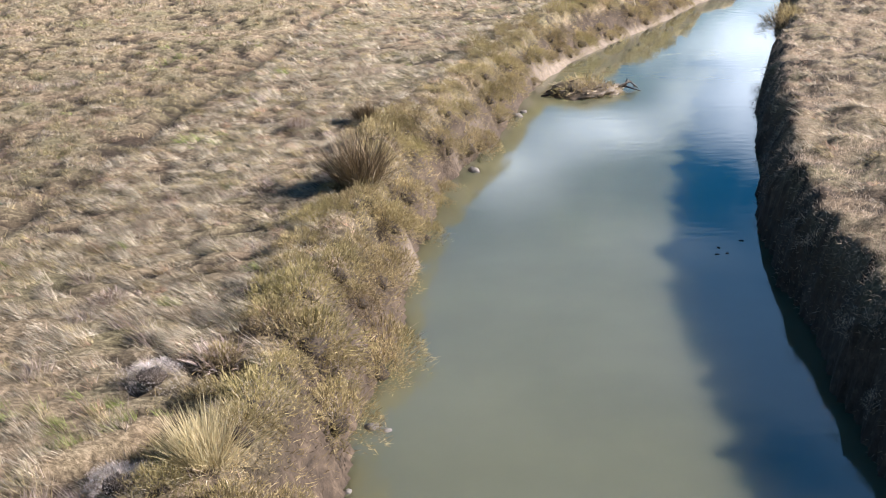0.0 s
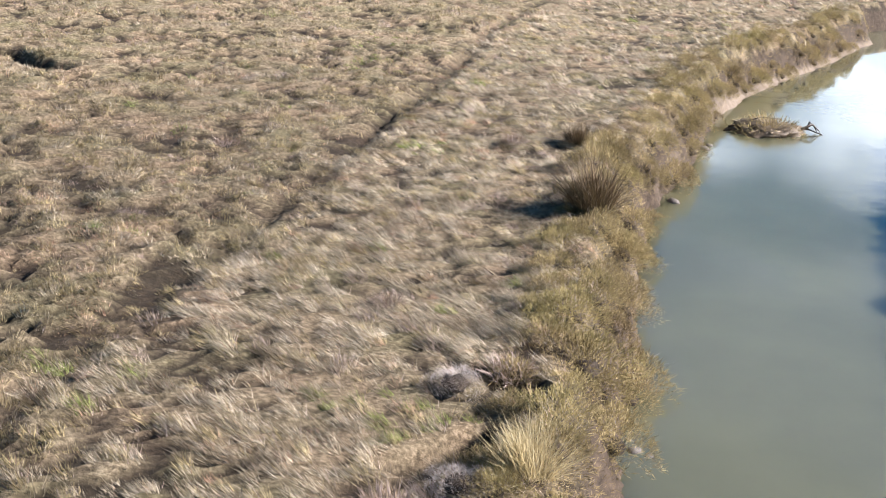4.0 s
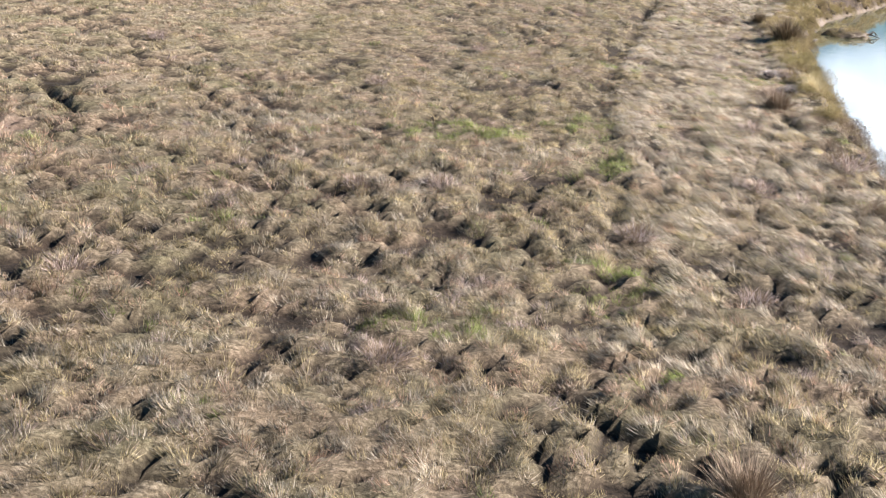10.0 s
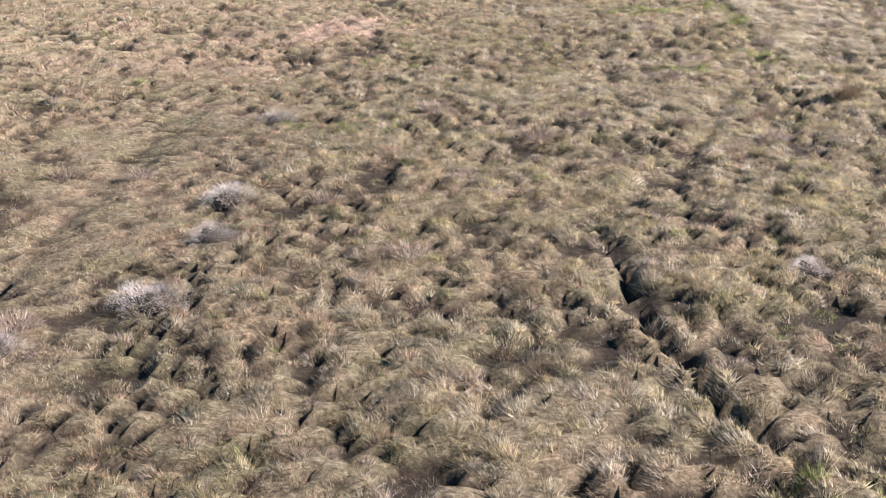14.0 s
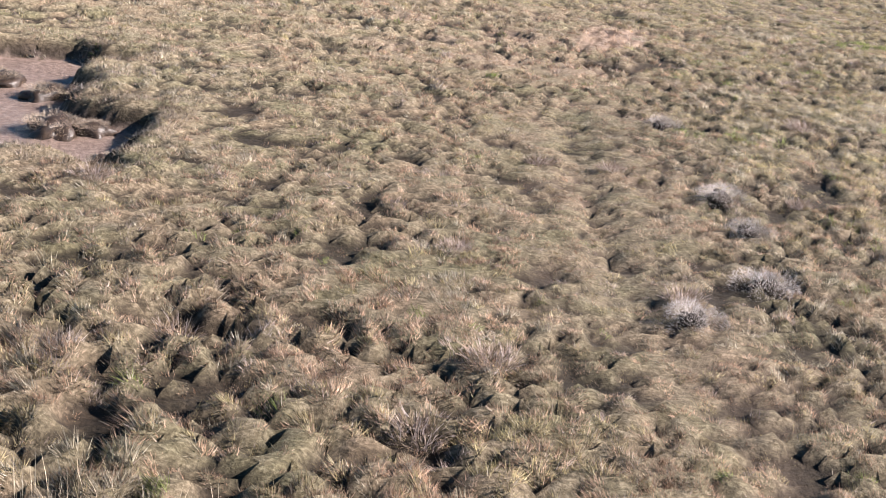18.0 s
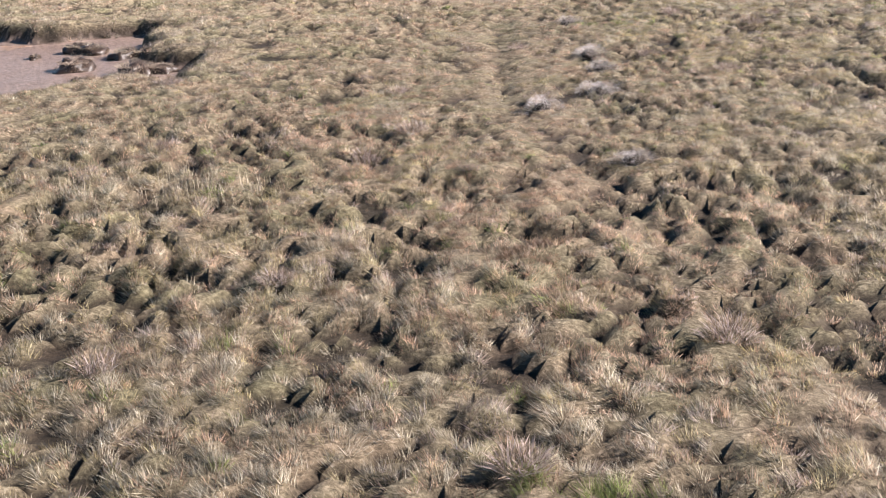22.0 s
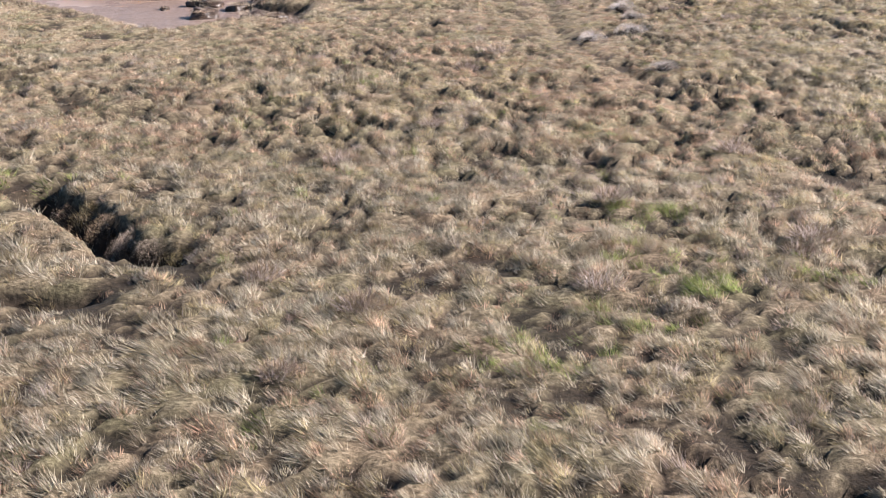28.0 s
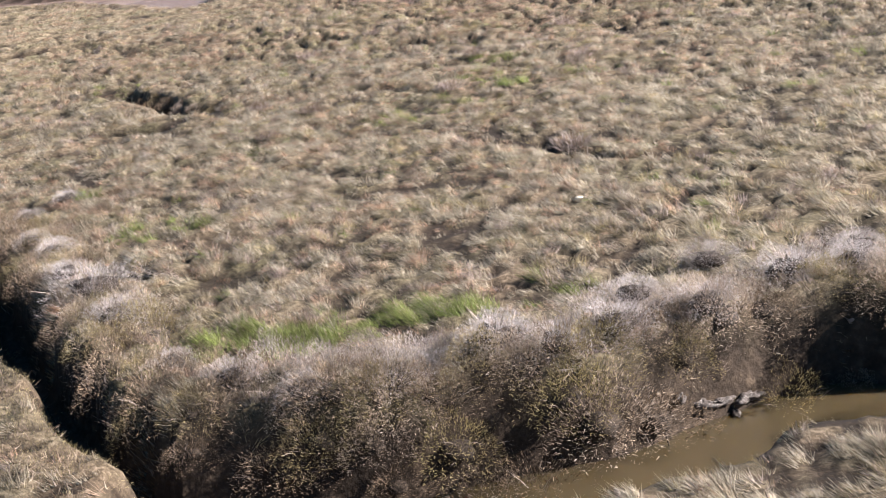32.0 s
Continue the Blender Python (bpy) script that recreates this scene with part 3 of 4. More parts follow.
def pan_scrub_at(x, y):
    d = np.maximum(inside(x, y, PAN_A), inside(x, y, PAN_B))
    return step(d, -0.8, -0.35) * (1 - step(d, -0.24, -0.14)) * step(x, -42, -38)


def shrubs(x, y):
    """Height of the rounded scrub on the banks, in metres."""
    h = 0.12 * bank_scrub_at(x, y) * np.interp(y, (-10, 4, 8), (0.3, 0.4, 1.0))
    h = np.maximum(h, 0.20 * far_scrub_at(x, y))
    h = np.maximum(h, 0.22 * brook_scrub_at(x, y) * (1 - 0.8 * green_spots(x, y)))
    return np.maximum(h, 0.07 * pan_scrub_at(x, y))


SWARD = crease(X, Y)
TUFT = mound(X, Y)
RUGGED = rugged(X, Y)
rise = 0.055 + 0.150 * RUGGED
swell = rise * (1.0 * TUFT + 0.25 * SWARD) + 0.045 * RUGGED * step(lattice(X, Y, 0.9, 27), 0.5, 0.95) * TUFT
fine_strip = (1 - step(np.abs(X - axis(Y)), HALF, HALF + 2.5)) * step(Y, -61, -58) * (1 - step(Y, 46, 50))
swell = swell * fine_strip + 0.10 * (1 - fine_strip)
TUFT = TUFT * fine_strip + 0.48 * (1 - fine_strip)
SLOPE_Y, SLOPE_X = np.gradient(swell, GAP)
SHRUB = shrubs(X, Y)
Z = Z + swell * FREE * (1 - 0.7 * step(SHRUB, 0.0, 0.25)) + SHRUB * (0.12 + 1.0 * np.clip(1.5 * crease(X * 1.1 + 7, Y * 1.1), 0, 1.15))
FALL_Y, FALL_X = np.gradient(Z, GAP)


def node(x, y):
    """Row and column of the nearest point of the fine strip."""
    j = np.clip(((y + 58) / GAP + 0.5).astype(int) + iy0, 0, len(gy) - 1)
    return j, np.clip(((x - axis(y) + HALF) / GAP + 0.5).astype(int) + iu0, 0, len(gu) - 1)


def ground_z(x, y):
    u = np.clip((x - axis(y) + HALF) / GAP + iu0, iu0, iu0 + 2 * HALF / GAP - 0.01)
    v = np.clip((y + 58) / GAP + iy0, iy0, iy0 + 104 / GAP - 0.01)
    i, j = u.astype(int), v.astype(int)
    a, b = u - i, v - j
    return (Z[j, i] * (1 - a) + Z[j, i + 1] * a) * (1 - b) + (Z[j + 1, i] * (1 - a) + Z[j + 1, i + 1] * a) * b


def sheet(name, verts, faces, mat, smooth=True):
    """A mesh object from arrays; faces all have the same number of corners."""
    me = bpy.data.meshes.new(name)
    n, c = faces.shape
    me.vertices.add(len(verts))
    me.vertices.foreach_set("co", np.ascontiguousarray(verts, dtype=np.float32).ravel())
    me.loops.add(n * c)
    me.loops.foreach_set("vertex_index", np.ascontiguousarray(faces, dtype=np.int32).ravel())
    me.polygons.add(n)
    me.polygons.foreach_set("loop_start", np.arange(0, n * c, c, dtype=np.int32))
    me.polygons.foreach_set("use_smooth", np.full(n, smooth))
    me.update(calc_edges=True)
    me.materials.append(mat)
    return me


def soften(me, normals):
    """Shade the blades of a tuft as one rounded mass."""
    a = me.attributes.new("custom_normal", "FLOAT_VECTOR", "POINT")
    a.data.foreach_set("vector", np.ascontiguousarray(normals / np.maximum(np.linalg.norm(normals, axis=1), 1e-6)[:, None], dtype=np.float32).ravel())
    return me


rows_n, cols_n = X.shape
idx = np.arange(rows_n * cols_n).reshape(rows_n, cols_n)
quads = np.stack((idx[:-1, :-1], idx[:-1, 1:], idx[1:, 1:], idx[1:, :-1]), -1).reshape(-1, 4)
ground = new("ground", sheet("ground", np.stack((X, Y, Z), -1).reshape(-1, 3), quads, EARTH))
left_m, right_m = creek(X, Y)
# bank and gully sides below the sward take the shade-darkened mud
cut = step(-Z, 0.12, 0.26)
pale_shore = 0.7 * step(Y, 24.5, 27) * step(left_m, -0.3, 0.1) * step(left_m, 0.20, 0.08)
pale_foot = step(Y, 12.0, 14) * step(Y, 25, 20) * step(left_m, -0.2, 0.0) * step(left_m, 0.22, 0.08) * 0.45 * step(lattice(X, Y, 1.2, 31), 0.55, 0.75)
zone = ground.data.attributes.new("zone", "FLOAT_COLOR", "POINT")
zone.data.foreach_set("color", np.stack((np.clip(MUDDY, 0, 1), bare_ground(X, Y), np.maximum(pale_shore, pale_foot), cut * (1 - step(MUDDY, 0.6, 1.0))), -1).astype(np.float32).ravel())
# litter left out of the pockets, so they stay dark as in shade
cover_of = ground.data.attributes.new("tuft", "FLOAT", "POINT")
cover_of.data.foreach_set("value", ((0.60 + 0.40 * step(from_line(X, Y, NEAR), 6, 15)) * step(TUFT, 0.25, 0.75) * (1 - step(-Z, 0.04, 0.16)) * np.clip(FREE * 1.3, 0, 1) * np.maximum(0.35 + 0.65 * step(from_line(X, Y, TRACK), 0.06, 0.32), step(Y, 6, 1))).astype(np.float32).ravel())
tagged(ground, "salt marsh ground of tussocky thatch and brown mud", "ground", kind="structure")


def pool(name, x0, x1, y0, y1, z, mat, label):
    bm = bmesh.new()
    bm.faces.new([bm.verts.new(p) for p in ((x0, y0, z), (x1, y0, z), (x1, y1, z), (x0, y1, z))])
    me = bpy.data.meshes.new(name)
    bm.to_mesh(me)
    bm.free()
    me.materials.append(mat)
    return tagged(new(name, me), label, "water", kind="structure")


pool("brook_water", -19, -3, -75, -45, WATER, BROOK_WATER, "shallow brown water of a muddy brook")
pool("creek_water", -3, 300, -150, 130, WATER, CREEK_WATER, "still silty tidal creek water mirroring clouds and blue sky")
pool("pan_water", -59, -24, -22, 4, PAN - 0.004, FILM_WATER, "thin film of water lying on a brown mud pan")


# ---- grass ----
def scatter(density, x0, x1, y0, y1):
    """Random places with so many to the square metre."""
    cx, cy = np.meshgrid(np.arange(x0, x1, 0.5) + 0.25, np.arange(y0, y1, 0.5) + 0.25)
    n = rng.poisson(np.clip(density(cx, cy), 0, None) * 0.25)
    px = np.repeat(cx.ravel(), n.ravel())
    py = np.repeat(cy.ravel(), n.ravel())
    return px + rng.uniform(-0.25, 0.25, px.size), py + rng.uniform(-0.25, 0.25, px.size)


def blades(name, x, y, z, length, width, heading, lift, droop, mat, straight=False):
    """Bent leaf-shaped blades: root, two shoulders and a tip, each blade its own island. lift, droop: slopes of the lower and upper half."""
    dx, dy = np.cos(heading), np.sin(heading)
    root = np.stack((x, y, z - 0.02), -1)
    low = 0.5 * length
    mid = root + np.stack((dx * np.cos(lift) * low, dy * np.cos(lift) * low, np.sin(lift) * low), -1)
    tip = mid + np.stack((dx * np.cos(droop) * low, dy * np.cos(droop) * low, np.sin(droop) * low), -1)
    turn = rng.normal(0, 0.5, x.size)
    side = np.stack((-dy * np.cos(turn), dx * np.cos(turn), np.sin(turn)), -1) * (width * 0.5)[:, None]
    if straight:
        verts = np.stack((root - side * 0.8, root + side * 0.8, tip), 1).reshape(-1, 3)
        return sheet(name, verts, np.arange(x.size * 3).reshape(-1, 3), mat, False)
    verts = np.stack((root, mid - side, tip, mid + side), 1).reshape(-1, 3)
    k = np.arange(x.size)[:, None] * 4
    faces = np.concatenate((k + np.array([[0, 1, 3]]), k + np.array([[1, 2, 3]])), 1).reshape(-1, 3)
    return sheet(name, verts, faces, mat, False)


def nearness(x, y):
    return from_line(x, y, NEAR)


def growth(x, y):
    """Share of the ground that carries grass."""
    left, right = creek(x, y)
    z, free, mud = lay(x, y)
    g = np.clip(0.15 + 0.85 * free, 0, 1) * (1 - mud)
    g *= np.where(left > -5, np.clip((left - 0.25) / 0.3, 0, 1), 1) * np.where((left < 0.2) & (right < 0.2), 0, 1)
    g *= np.where(z < -0.3, 0.05, 1)
    g *= 0.15 + 0.85 * np.maximum.reduce((step(from_line(x, y, TRACK) + (lattice(x, y, 0.6, 6) - 0.5) * 0.24, 0.05, 0.28), step(lattice(x, y, 0.9, 8), 0.58, 0.38), step(y, 6, 1)))
    return g * (1 - 0.85 * step(bare_ground(x, y), 0.5, 1.0)) * (1 - 0.85 * clipped(x, y)) * np.where(right > 0.5, 0.45, 1)


def kinds(x, y):
    """Shares of straw, olive, tan, mauve and green at a place."""
    c = comb(x, y)
    south = step(y, -14, -24) * step(x, -17, -13)
    n1, n2, n3 = lattice(x, y, 3.2, 41), lattice(x, y, 1.1, 42), lattice(x, y, 0.7, 43)
    p1, p2 = step(n1, 0.42, 0.68), step(0.6 * n2 + 0.4 * lattice(x, y, 2.4, 49), 0.40, 0.62)
    straw = 0.2 + 1.8 * step(y, -33, -38) + 2.6 * c + 0.8 * south * n1 + 1.1 * p1 + 0.5 * step(x, -20, -25)
    olive = ((0.15 + 1.0 * (1 - c)) * (0.2 + 1.3 * p2) * step(y, -38, -12) * step(x, -28, -18) + 0.45 + 0.9 * p2) * (1 + 2.2 * step(y, 0, 7) * (1 - c))
    tan = 0.15 + (1.3 + 1.6 * step(y, -28, -24) * step(y, 3, -1)) * step(x, -12, -18) * (0.3 + 0.9 * (1 - p1)) + 0.3 * (1 - c) * (1 - p2) + bare_ground(x, y) + 2.6 * (1 - step(from_line(x, y, PATH) + (n2 - 0.5) * 1.6, 0.8, 2.6 + 2.0 * step(y, -28, -24))) + 1.2 * (1 - step(np.hypot((x + 16.2) / 3.2, (y + 31.2) / 3.6) + (n2 - 0.5) * 0.6, 0.5, 1.1))
    mauve = 0.05 + (1.0 - 0.5 * c) * step(n3 * 0.6 + lattice(x, y, 1.6, 44) * 0.4, 0.60, 0.74) + 0.35 * step(y, -44, -49)
    green = 0.02 + np.where(y < -48.5, 40.0, np.where(y < -30, 9.0, 5.0)) * green_spots(x, y) + 0.45 * step(lattice(x, y, 0.9, 45), 0.66, 0.9) * (1 - 0.5 * c) * step(x, -25, -20)
    total = straw + olive + tan + mauve + green
    return [v / total for v in (straw, olive, tan, mauve, green)]


def dense(x, y):
    return np.interp(nearness(x, y), (0, 4, 8, 12, 18, 26, 38), (2400, 1750, 780, 350, 165, 70, 18)) * growth(x, y) * (0.08 + 0.92 * step(np.interp(y, EAST_Y, EAST_X) - x, -2.5, -0.5)) * (0.1 + 0.9 * step(y, -57.5, -56)) * (1 + 1.5 * green_spots(x, y) * step(y, -47.8, -49.2))


def crowd(x, y):
    """Blades in one tuft."""
    return np.interp(nearness(x, y), (0, 8, 16, 30), (58, 38, 20, 10))


def shag(x, y):
    """Length of the grass against the usual."""
    return 0.60 + 0.55 * rugged(x, y) + 0.55 * comb(x, y) + 0.28 * step(y, -31, -34) - 0.30 * (1 - step(from_line(x, y, PATH), 0.4, 2.0)) - 0.12 * step(y, 0, 6)


tx, ty = scatter(lambda x, y: dense(x, y) / crowd(x, y), -42, 12, -58, 46)
keep = rng.random(tx.size) < 0.27 + 0.73 * step(mound(tx, ty), 0.07, 0.35)
tx, ty = tx[keep], ty[keep]
nt = tx.size
share = np.cumsum(np.stack(kinds(tx, ty)), 0)
kind_t = (rng.random(nt)[None] > share).sum(0)
near_t, comb_t, stand_t, shag_t = nearness(tx, ty), comb(tx, ty), mound(tx, ty), shag(tx, ty)
big_t = rng.uniform(0.6, 1.45, nt)
broad_t = big_t * np.interp(near_t, (0, 10, 24), (0.085, 0.10, 0.14))
aim_t = rng.normal(0, 0.45, (nt, 2))
count = (crowd(tx, ty) * big_t ** 1.5).astype(int) + 3
own = np.repeat(np.arange(nt), count)
nb = own.size
az, out_b = rng.uniform(-math.pi, math.pi, nb), np.sqrt(rng.random(nb))
bx, by = tx[own] + broad_t[own] * out_b * np.cos(az), ty[own] + broad_t[own] * out_b * np.sin(az)
kt = np.where(rng.random(nb) < 0.15, rng.integers(0, 4, nb), kind_t[own])
ct, near_b, stand = comb_t[own], near_t[own], stand_t[own]
jj, ii = node(bx, by)
WIND = radians(163)
push = (0.42 + 0.85 * ct) * rng.uniform(0.5, 1.4, nb) * np.array((1.2, 0.9, 0.8, 0.35, 1.0))[kt]
lean_x, lean_y = -np.clip(SLOPE_X[jj, ii], -1.2, 1.2) * 0.35, -np.clip(SLOPE_Y[jj, ii], -1.2, 1.2) * 0.35
fan = out_b * (0.62 - 0.35 * ct)
way_b = np.stack((np.cos(az) * fan + aim_t[own, 0] * (1 - 0.6 * ct) + rng.normal(0, 0.26, nb) + math.cos(WIND) * push + lean_x,
                  np.sin(az) * fan + aim_t[own, 1] * (1 - 0.6 * ct) + rng.normal(0, 0.26, nb) + math.sin(WIND) * push + lean_y + (lattice(bx, by, 1.7, 48) - 0.5) * 0.8 * ct, rng.uniform(0.6, 1.1, nb) * (1 - 0.2 * ct)), -1)
way_b /= np.linalg.norm(way_b, axis=1)[:, None]
long_b = rng.uniform(0.065, 0.150, nb) * (1.1 - 0.35 * out_b ** 2) * big_t[own] ** 0.5 * np.array((1.15, 1.0, 0.9, 1.1, 1.2))[kt] * (0.50 + 0.60 * stand) * shag_t[own] * np.interp(near_b, (0, 30), (1.0, 1.25)) * (1 - 0.14 * step(by, -2, -7)) * np.where((kt == 4) & (by < -48.5), 1.2, 1)
wide_b = np.interp(near_b, (0, 8, 16, 30), (0.0048, 0.0082, 0.0165, 0.032)) * rng.uniform(0.6, 1.4, nb)
foot_b = np.stack((bx, by, ground_z(bx, by) - 0.012), -1)
side_b = np.cross(way_b, rng.normal(0, 1, (nb, 3)))
side_b *= (wide_b * 0.5 / np.maximum(np.linalg.norm(side_b, axis=1), 1e-6))[:, None]
tip_b = foot_b + way_b * long_b[:, None]
soft_b = np.stack((-np.clip(FALL_X[jj, ii], -1.5, 1.5) * 0.9 + 0.45 * np.cos(az) * out_b, -np.clip(FALL_Y[jj, ii], -1.5, 1.5) * 0.9 + 0.45 * np.sin(az) * out_b, np.ones(nb)), -1) + way_b * np.array((-0.30, -0.30, 0.30)) + rng.normal(0, 0.22, (nb, 3))
for k, (name, label, mat) in enumerate((
        ("straw_grass", "pale dry straw-coloured grass combed over by the wind", STRAW),
        ("olive_grass", "yellowish olive saltmarsh grass growing in low tussocks", OLIVE),
        ("tan_grass", "tan and reddish-brown withered grass on tussocks", TAN),
        ("seedhead_stalks", "greyish mauve withered seedhead stalks among the grass", MAUVE),
        ("green_grass", "fresh green grass in damp hollows", GREEN))):
    w = kt == k
    verts = np.stack((foot_b[w] - side_b[w], foot_b[w] + side_b[w], tip_b[w]), 1).reshape(-1, 3)
    blades_of = soften(sheet(name, verts, np.arange(len(verts)).reshape(-1, 3), mat), np.repeat(soft_b[w], 3, 0))
    tagged(new(name, blades_of), label, "grass", kind="stuff")


# ---- scrub on the banks ----
def scrub(name, density, box, size, mat, label):
    """Short twiggy shoots that stand off the rounded scrub along a strip of bank."""
    x, y = scatter(density, *box)
    n = x.size
    j, i = node(x, y)
    fx, fy = np.clip(FALL_X[j, i], -1.6, 1.6), np.clip(FALL_Y[j, i], -1.6, 1.6)
    out = np.stack((-fx, -fy, np.ones(n)), -1)
    out /= np.linalg.norm(out, axis=1)[:, None]
    out = out + rng.normal(0, 0.55, (n, 3))
    out /= np.linalg.norm(out, axis=1)[:, None]
    root = np.stack((x, y, ground_z(x, y) - 0.01), -1) + out * rng.uniform(-0.02, 0.05, (n, 1))
    side = np.cross(out, rng.normal(0, 1, (n, 3)))
    side *= (0.5 * size * rng.uniform(0.07, 0.15, n) / np.maximum(np.linalg.norm(side, axis=1), 1e-6))[:, None]
    tip = root + out * (size * rng.uniform(0.6, 1.5, n))[:, None]
    verts = np.stack((root - side, root + side, tip), 1).reshape(-1, 3)
    soft = np.stack((-fx, -fy, np.ones(n)), -1) + 0.6 * out + rng.normal(0, 0.3, (n, 3))
    return tagged(new(name, soften(sheet(name, verts, np.arange(3 * n).reshape(-1, 3), mat), np.repeat(soft, 3, 0))), label, "shrubs", kind="stuff")


scrub("bank_scrub", lambda x, y: bank_scrub_at(x, y) * np.interp(y, (-14, -6, 2, 6, 22, 40), (400, 700, 900, 900, 700, 600)), (-4, 13, -14, 41), 0.06, BANKLEAF, "brown and olive leafy scrub hanging over the creek bank")
scrub("salt_scrub", lambda x, y: far_scrub_at(x, y) * np.interp(y, (4, 20, 44), (1200, 700, 350)), (2.5, 13, 2, 46), 0.055, SALTLEAF, "low brownish grey scrub carpeting the far bank")
scrub("brook_scrub", lambda x, y: brook_scrub_at(x, y) * (1 - 0.85 * green_spots(x, y)) * 1500 * (0.06 + 0.94 * step(from_line(x, y, CHANNELS[1][0]), 1.05, 1.35)) * (0.1 + 0.9 * step(from_line(x, y, CHANNELS[2][0]), 0.40, 0.6)), (-31, -9, -56, -44), 0.075, SALTLEAF, "withered grey-brown scrub along the muddy brook")
scrub("gully_scrub", lambda x, y: 2000 * clipped(x, y), (-27, -18, -54, -46), 0.036, OLIVE, "low olive-tan scrub clipped smooth beside a gully")
scrub("pan_scrub", lambda x, y: pan_scrub_at(x, y) * 900, (-41, -23, -22, 4), 0.08, SALTLEAF, "tan scrub overhanging the edge of the mud pan")


# ---- single plants and things ----
def part(name, me, mat, parent, label=""):
    """One mesh under a thing."""
    ob = new(name, me)
    if mat is not None and not me.materials:
        me.materials.append(mat)
    ob.parent = parent
    return tagged(ob, label, kind="stuff" if (len(me.polygons) > 300 or "tuft" in name) and me.name.split(".")[0] not in ("mud_base", "mud_mound") else "")


def finish(name, bm):
    me = bpy.data.meshes.new(name)
    bm.to_mesh(me)
    bm.free()
    for p in me.polygons:
        p.use_smooth = True
    return me


def foot(x, y):
    return float(ground_z(np.array([x]), np.array([y]))[0])


def at(x, y, sink=0.03, turn=0.0, scale=1.0, z=None):
    return pose(x, y, (foot(x, y) if z is None else z) - sink, 0, 0, turn) @ Matrix.Scale(scale, 4)


def sprays(name, n, spread_r, length, width, lean, mat, seed, height=0.0):
    """A tuft of thin stems that rise from a patch and lean outwards and with the wind."""
    g = np.random.default_rng(seed)
    a, r = g.uniform(0, 2 * math.pi, n), spread_r * np.sqrt(g.random(n))
    x, y = r * np.cos(a), r * np.sin(a)
    hx = np.cos(a) * r / spread_r + g.normal(0, 0.6, n) - 0.35
    hy = np.sin(a) * r / spread_r + g.normal(0, 0.6, n)
    tilt = np.radians(88 - lean * (0.25 + 0.75 * r / spread_r) + g.normal(0, 13, n))
    return blades(name, x, y, np.full(n, height), length * g.uniform(0.3, 1.15, n), width * g.uniform(0.7, 1.4, n), np.arctan2(hy, hx), tilt, tilt - np.radians(12), mat)


def dome_leaves(name, n, radius, tall, size, mat, seed, broad=0.18):
    """Small leaves over and within a lumpy dome."""
    g = np.random.default_rng(seed)
    a, r = g.uniform(0, 2 * math.pi, n), np.sqrt(g.random(n))
    edge = radius * (1 + 0.18 * np.sin(3 * a + seed) + 0.12 * np.sin(7 * a + 2 * seed))
    x, y = edge * r * np.cos(a), edge * r * np.sin(a)
    shape = 0.40 + 0.95 * crease(x * 2.6 + 31 * seed, y * 2.6)
    depth = g.random(n) ** 0.42
    z = tall * (np.sqrt(np.clip(1 - r ** 2.4, 0, 1)) * shape * depth - 0.30 * r ** 3)
    up = np.arctan2(np.sqrt(np.clip(1 - r ** 2, 0.01, 1)) + g.normal(0, 0.35, n), r + 0.1)
    me = blades(name, x * (0.78 + 0.22 * depth), y * (0.78 + 0.22 * depth), z + 0.02, 2.1 * size * g.uniform(0.5, 1.3, n), size * g.uniform(0.5, 1.5, n) * broad, a + g.normal(0, 0.8, n), up, up - 0.2, mat, True)
    dome = np.stack((x / radius, y / radius, np.sqrt(np.clip(1 - r ** 2, 0.02, 1)) * 1.4), -1) + g.normal(0, 0.40, (n, 3))
    return soften(me, np.repeat(dome, 3, 0))


def lump(name, sx, sy, sz, mat, seed, rough=0.22, level=3):
    """An uneven lump of mud or stone, flat underneath."""
    bm = bmesh.new()
    bmesh.ops.create_icosphere(bm, subdivisions=level, radius=1.0)
    for v in bm.verts:
        p = v.co.copy()
        k = 1 + rough * noise.noise(p * 1.6 + Vector((seed, 0, 0))) + 0.5 * rough * noise.noise(p * 4.3 + Vector((0, seed, 0))) + 0.25 * rough * noise.noise(p * 9.0 + Vector((0, 0, seed)))
        v.co = Vector((p.x * sx * k, p.y * sy * k, max(p.z, -0.35) * sz * k))
    me = finish(name, bm)
    me.materials.append(mat)
    return me


def stick(name, points, thick, mat, sides=6):
    """A crooked tapering branch through the points."""
    bm = bmesh.new()
    rings = []
    n = len(points)
    for i, p in enumerate(points):
        d = (Vector(points[min(i + 1, n - 1)]) - Vector(points[max(i - 1, 0)])).normalized()
        u = d.orthogonal().normalized()
        w = d.cross(u)
        r = thick * (1 - 0.75 * i / (n - 1)) * (1 + 0.15 * math.sin(5 * i + 1))
        rings.append([bm.verts.new(Vector(p) + (u * math.cos(a) + w * math.sin(a)) * r) for a in (2 * math.pi * k / sides for k in range(sides))])
    for a, b in zip(rings, rings[1:]):
        for k in range(sides):
            bm.faces.new((a[k], a[(k + 1) % sides], b[(k + 1) % sides], b[k]))
    bm.faces.new(rings[0][::-1])
    bm.faces.new(rings[-1])
    bmesh.ops.recalc_face_normals(bm, faces=bm.faces)
    me = finish(name, bm)
    me.materials.append(mat)
    return me


def thing(name, m, label, category, group=""):
    ob = new(name)
    ob.matrix_basis = m
    return tagged(ob, label, category, group)


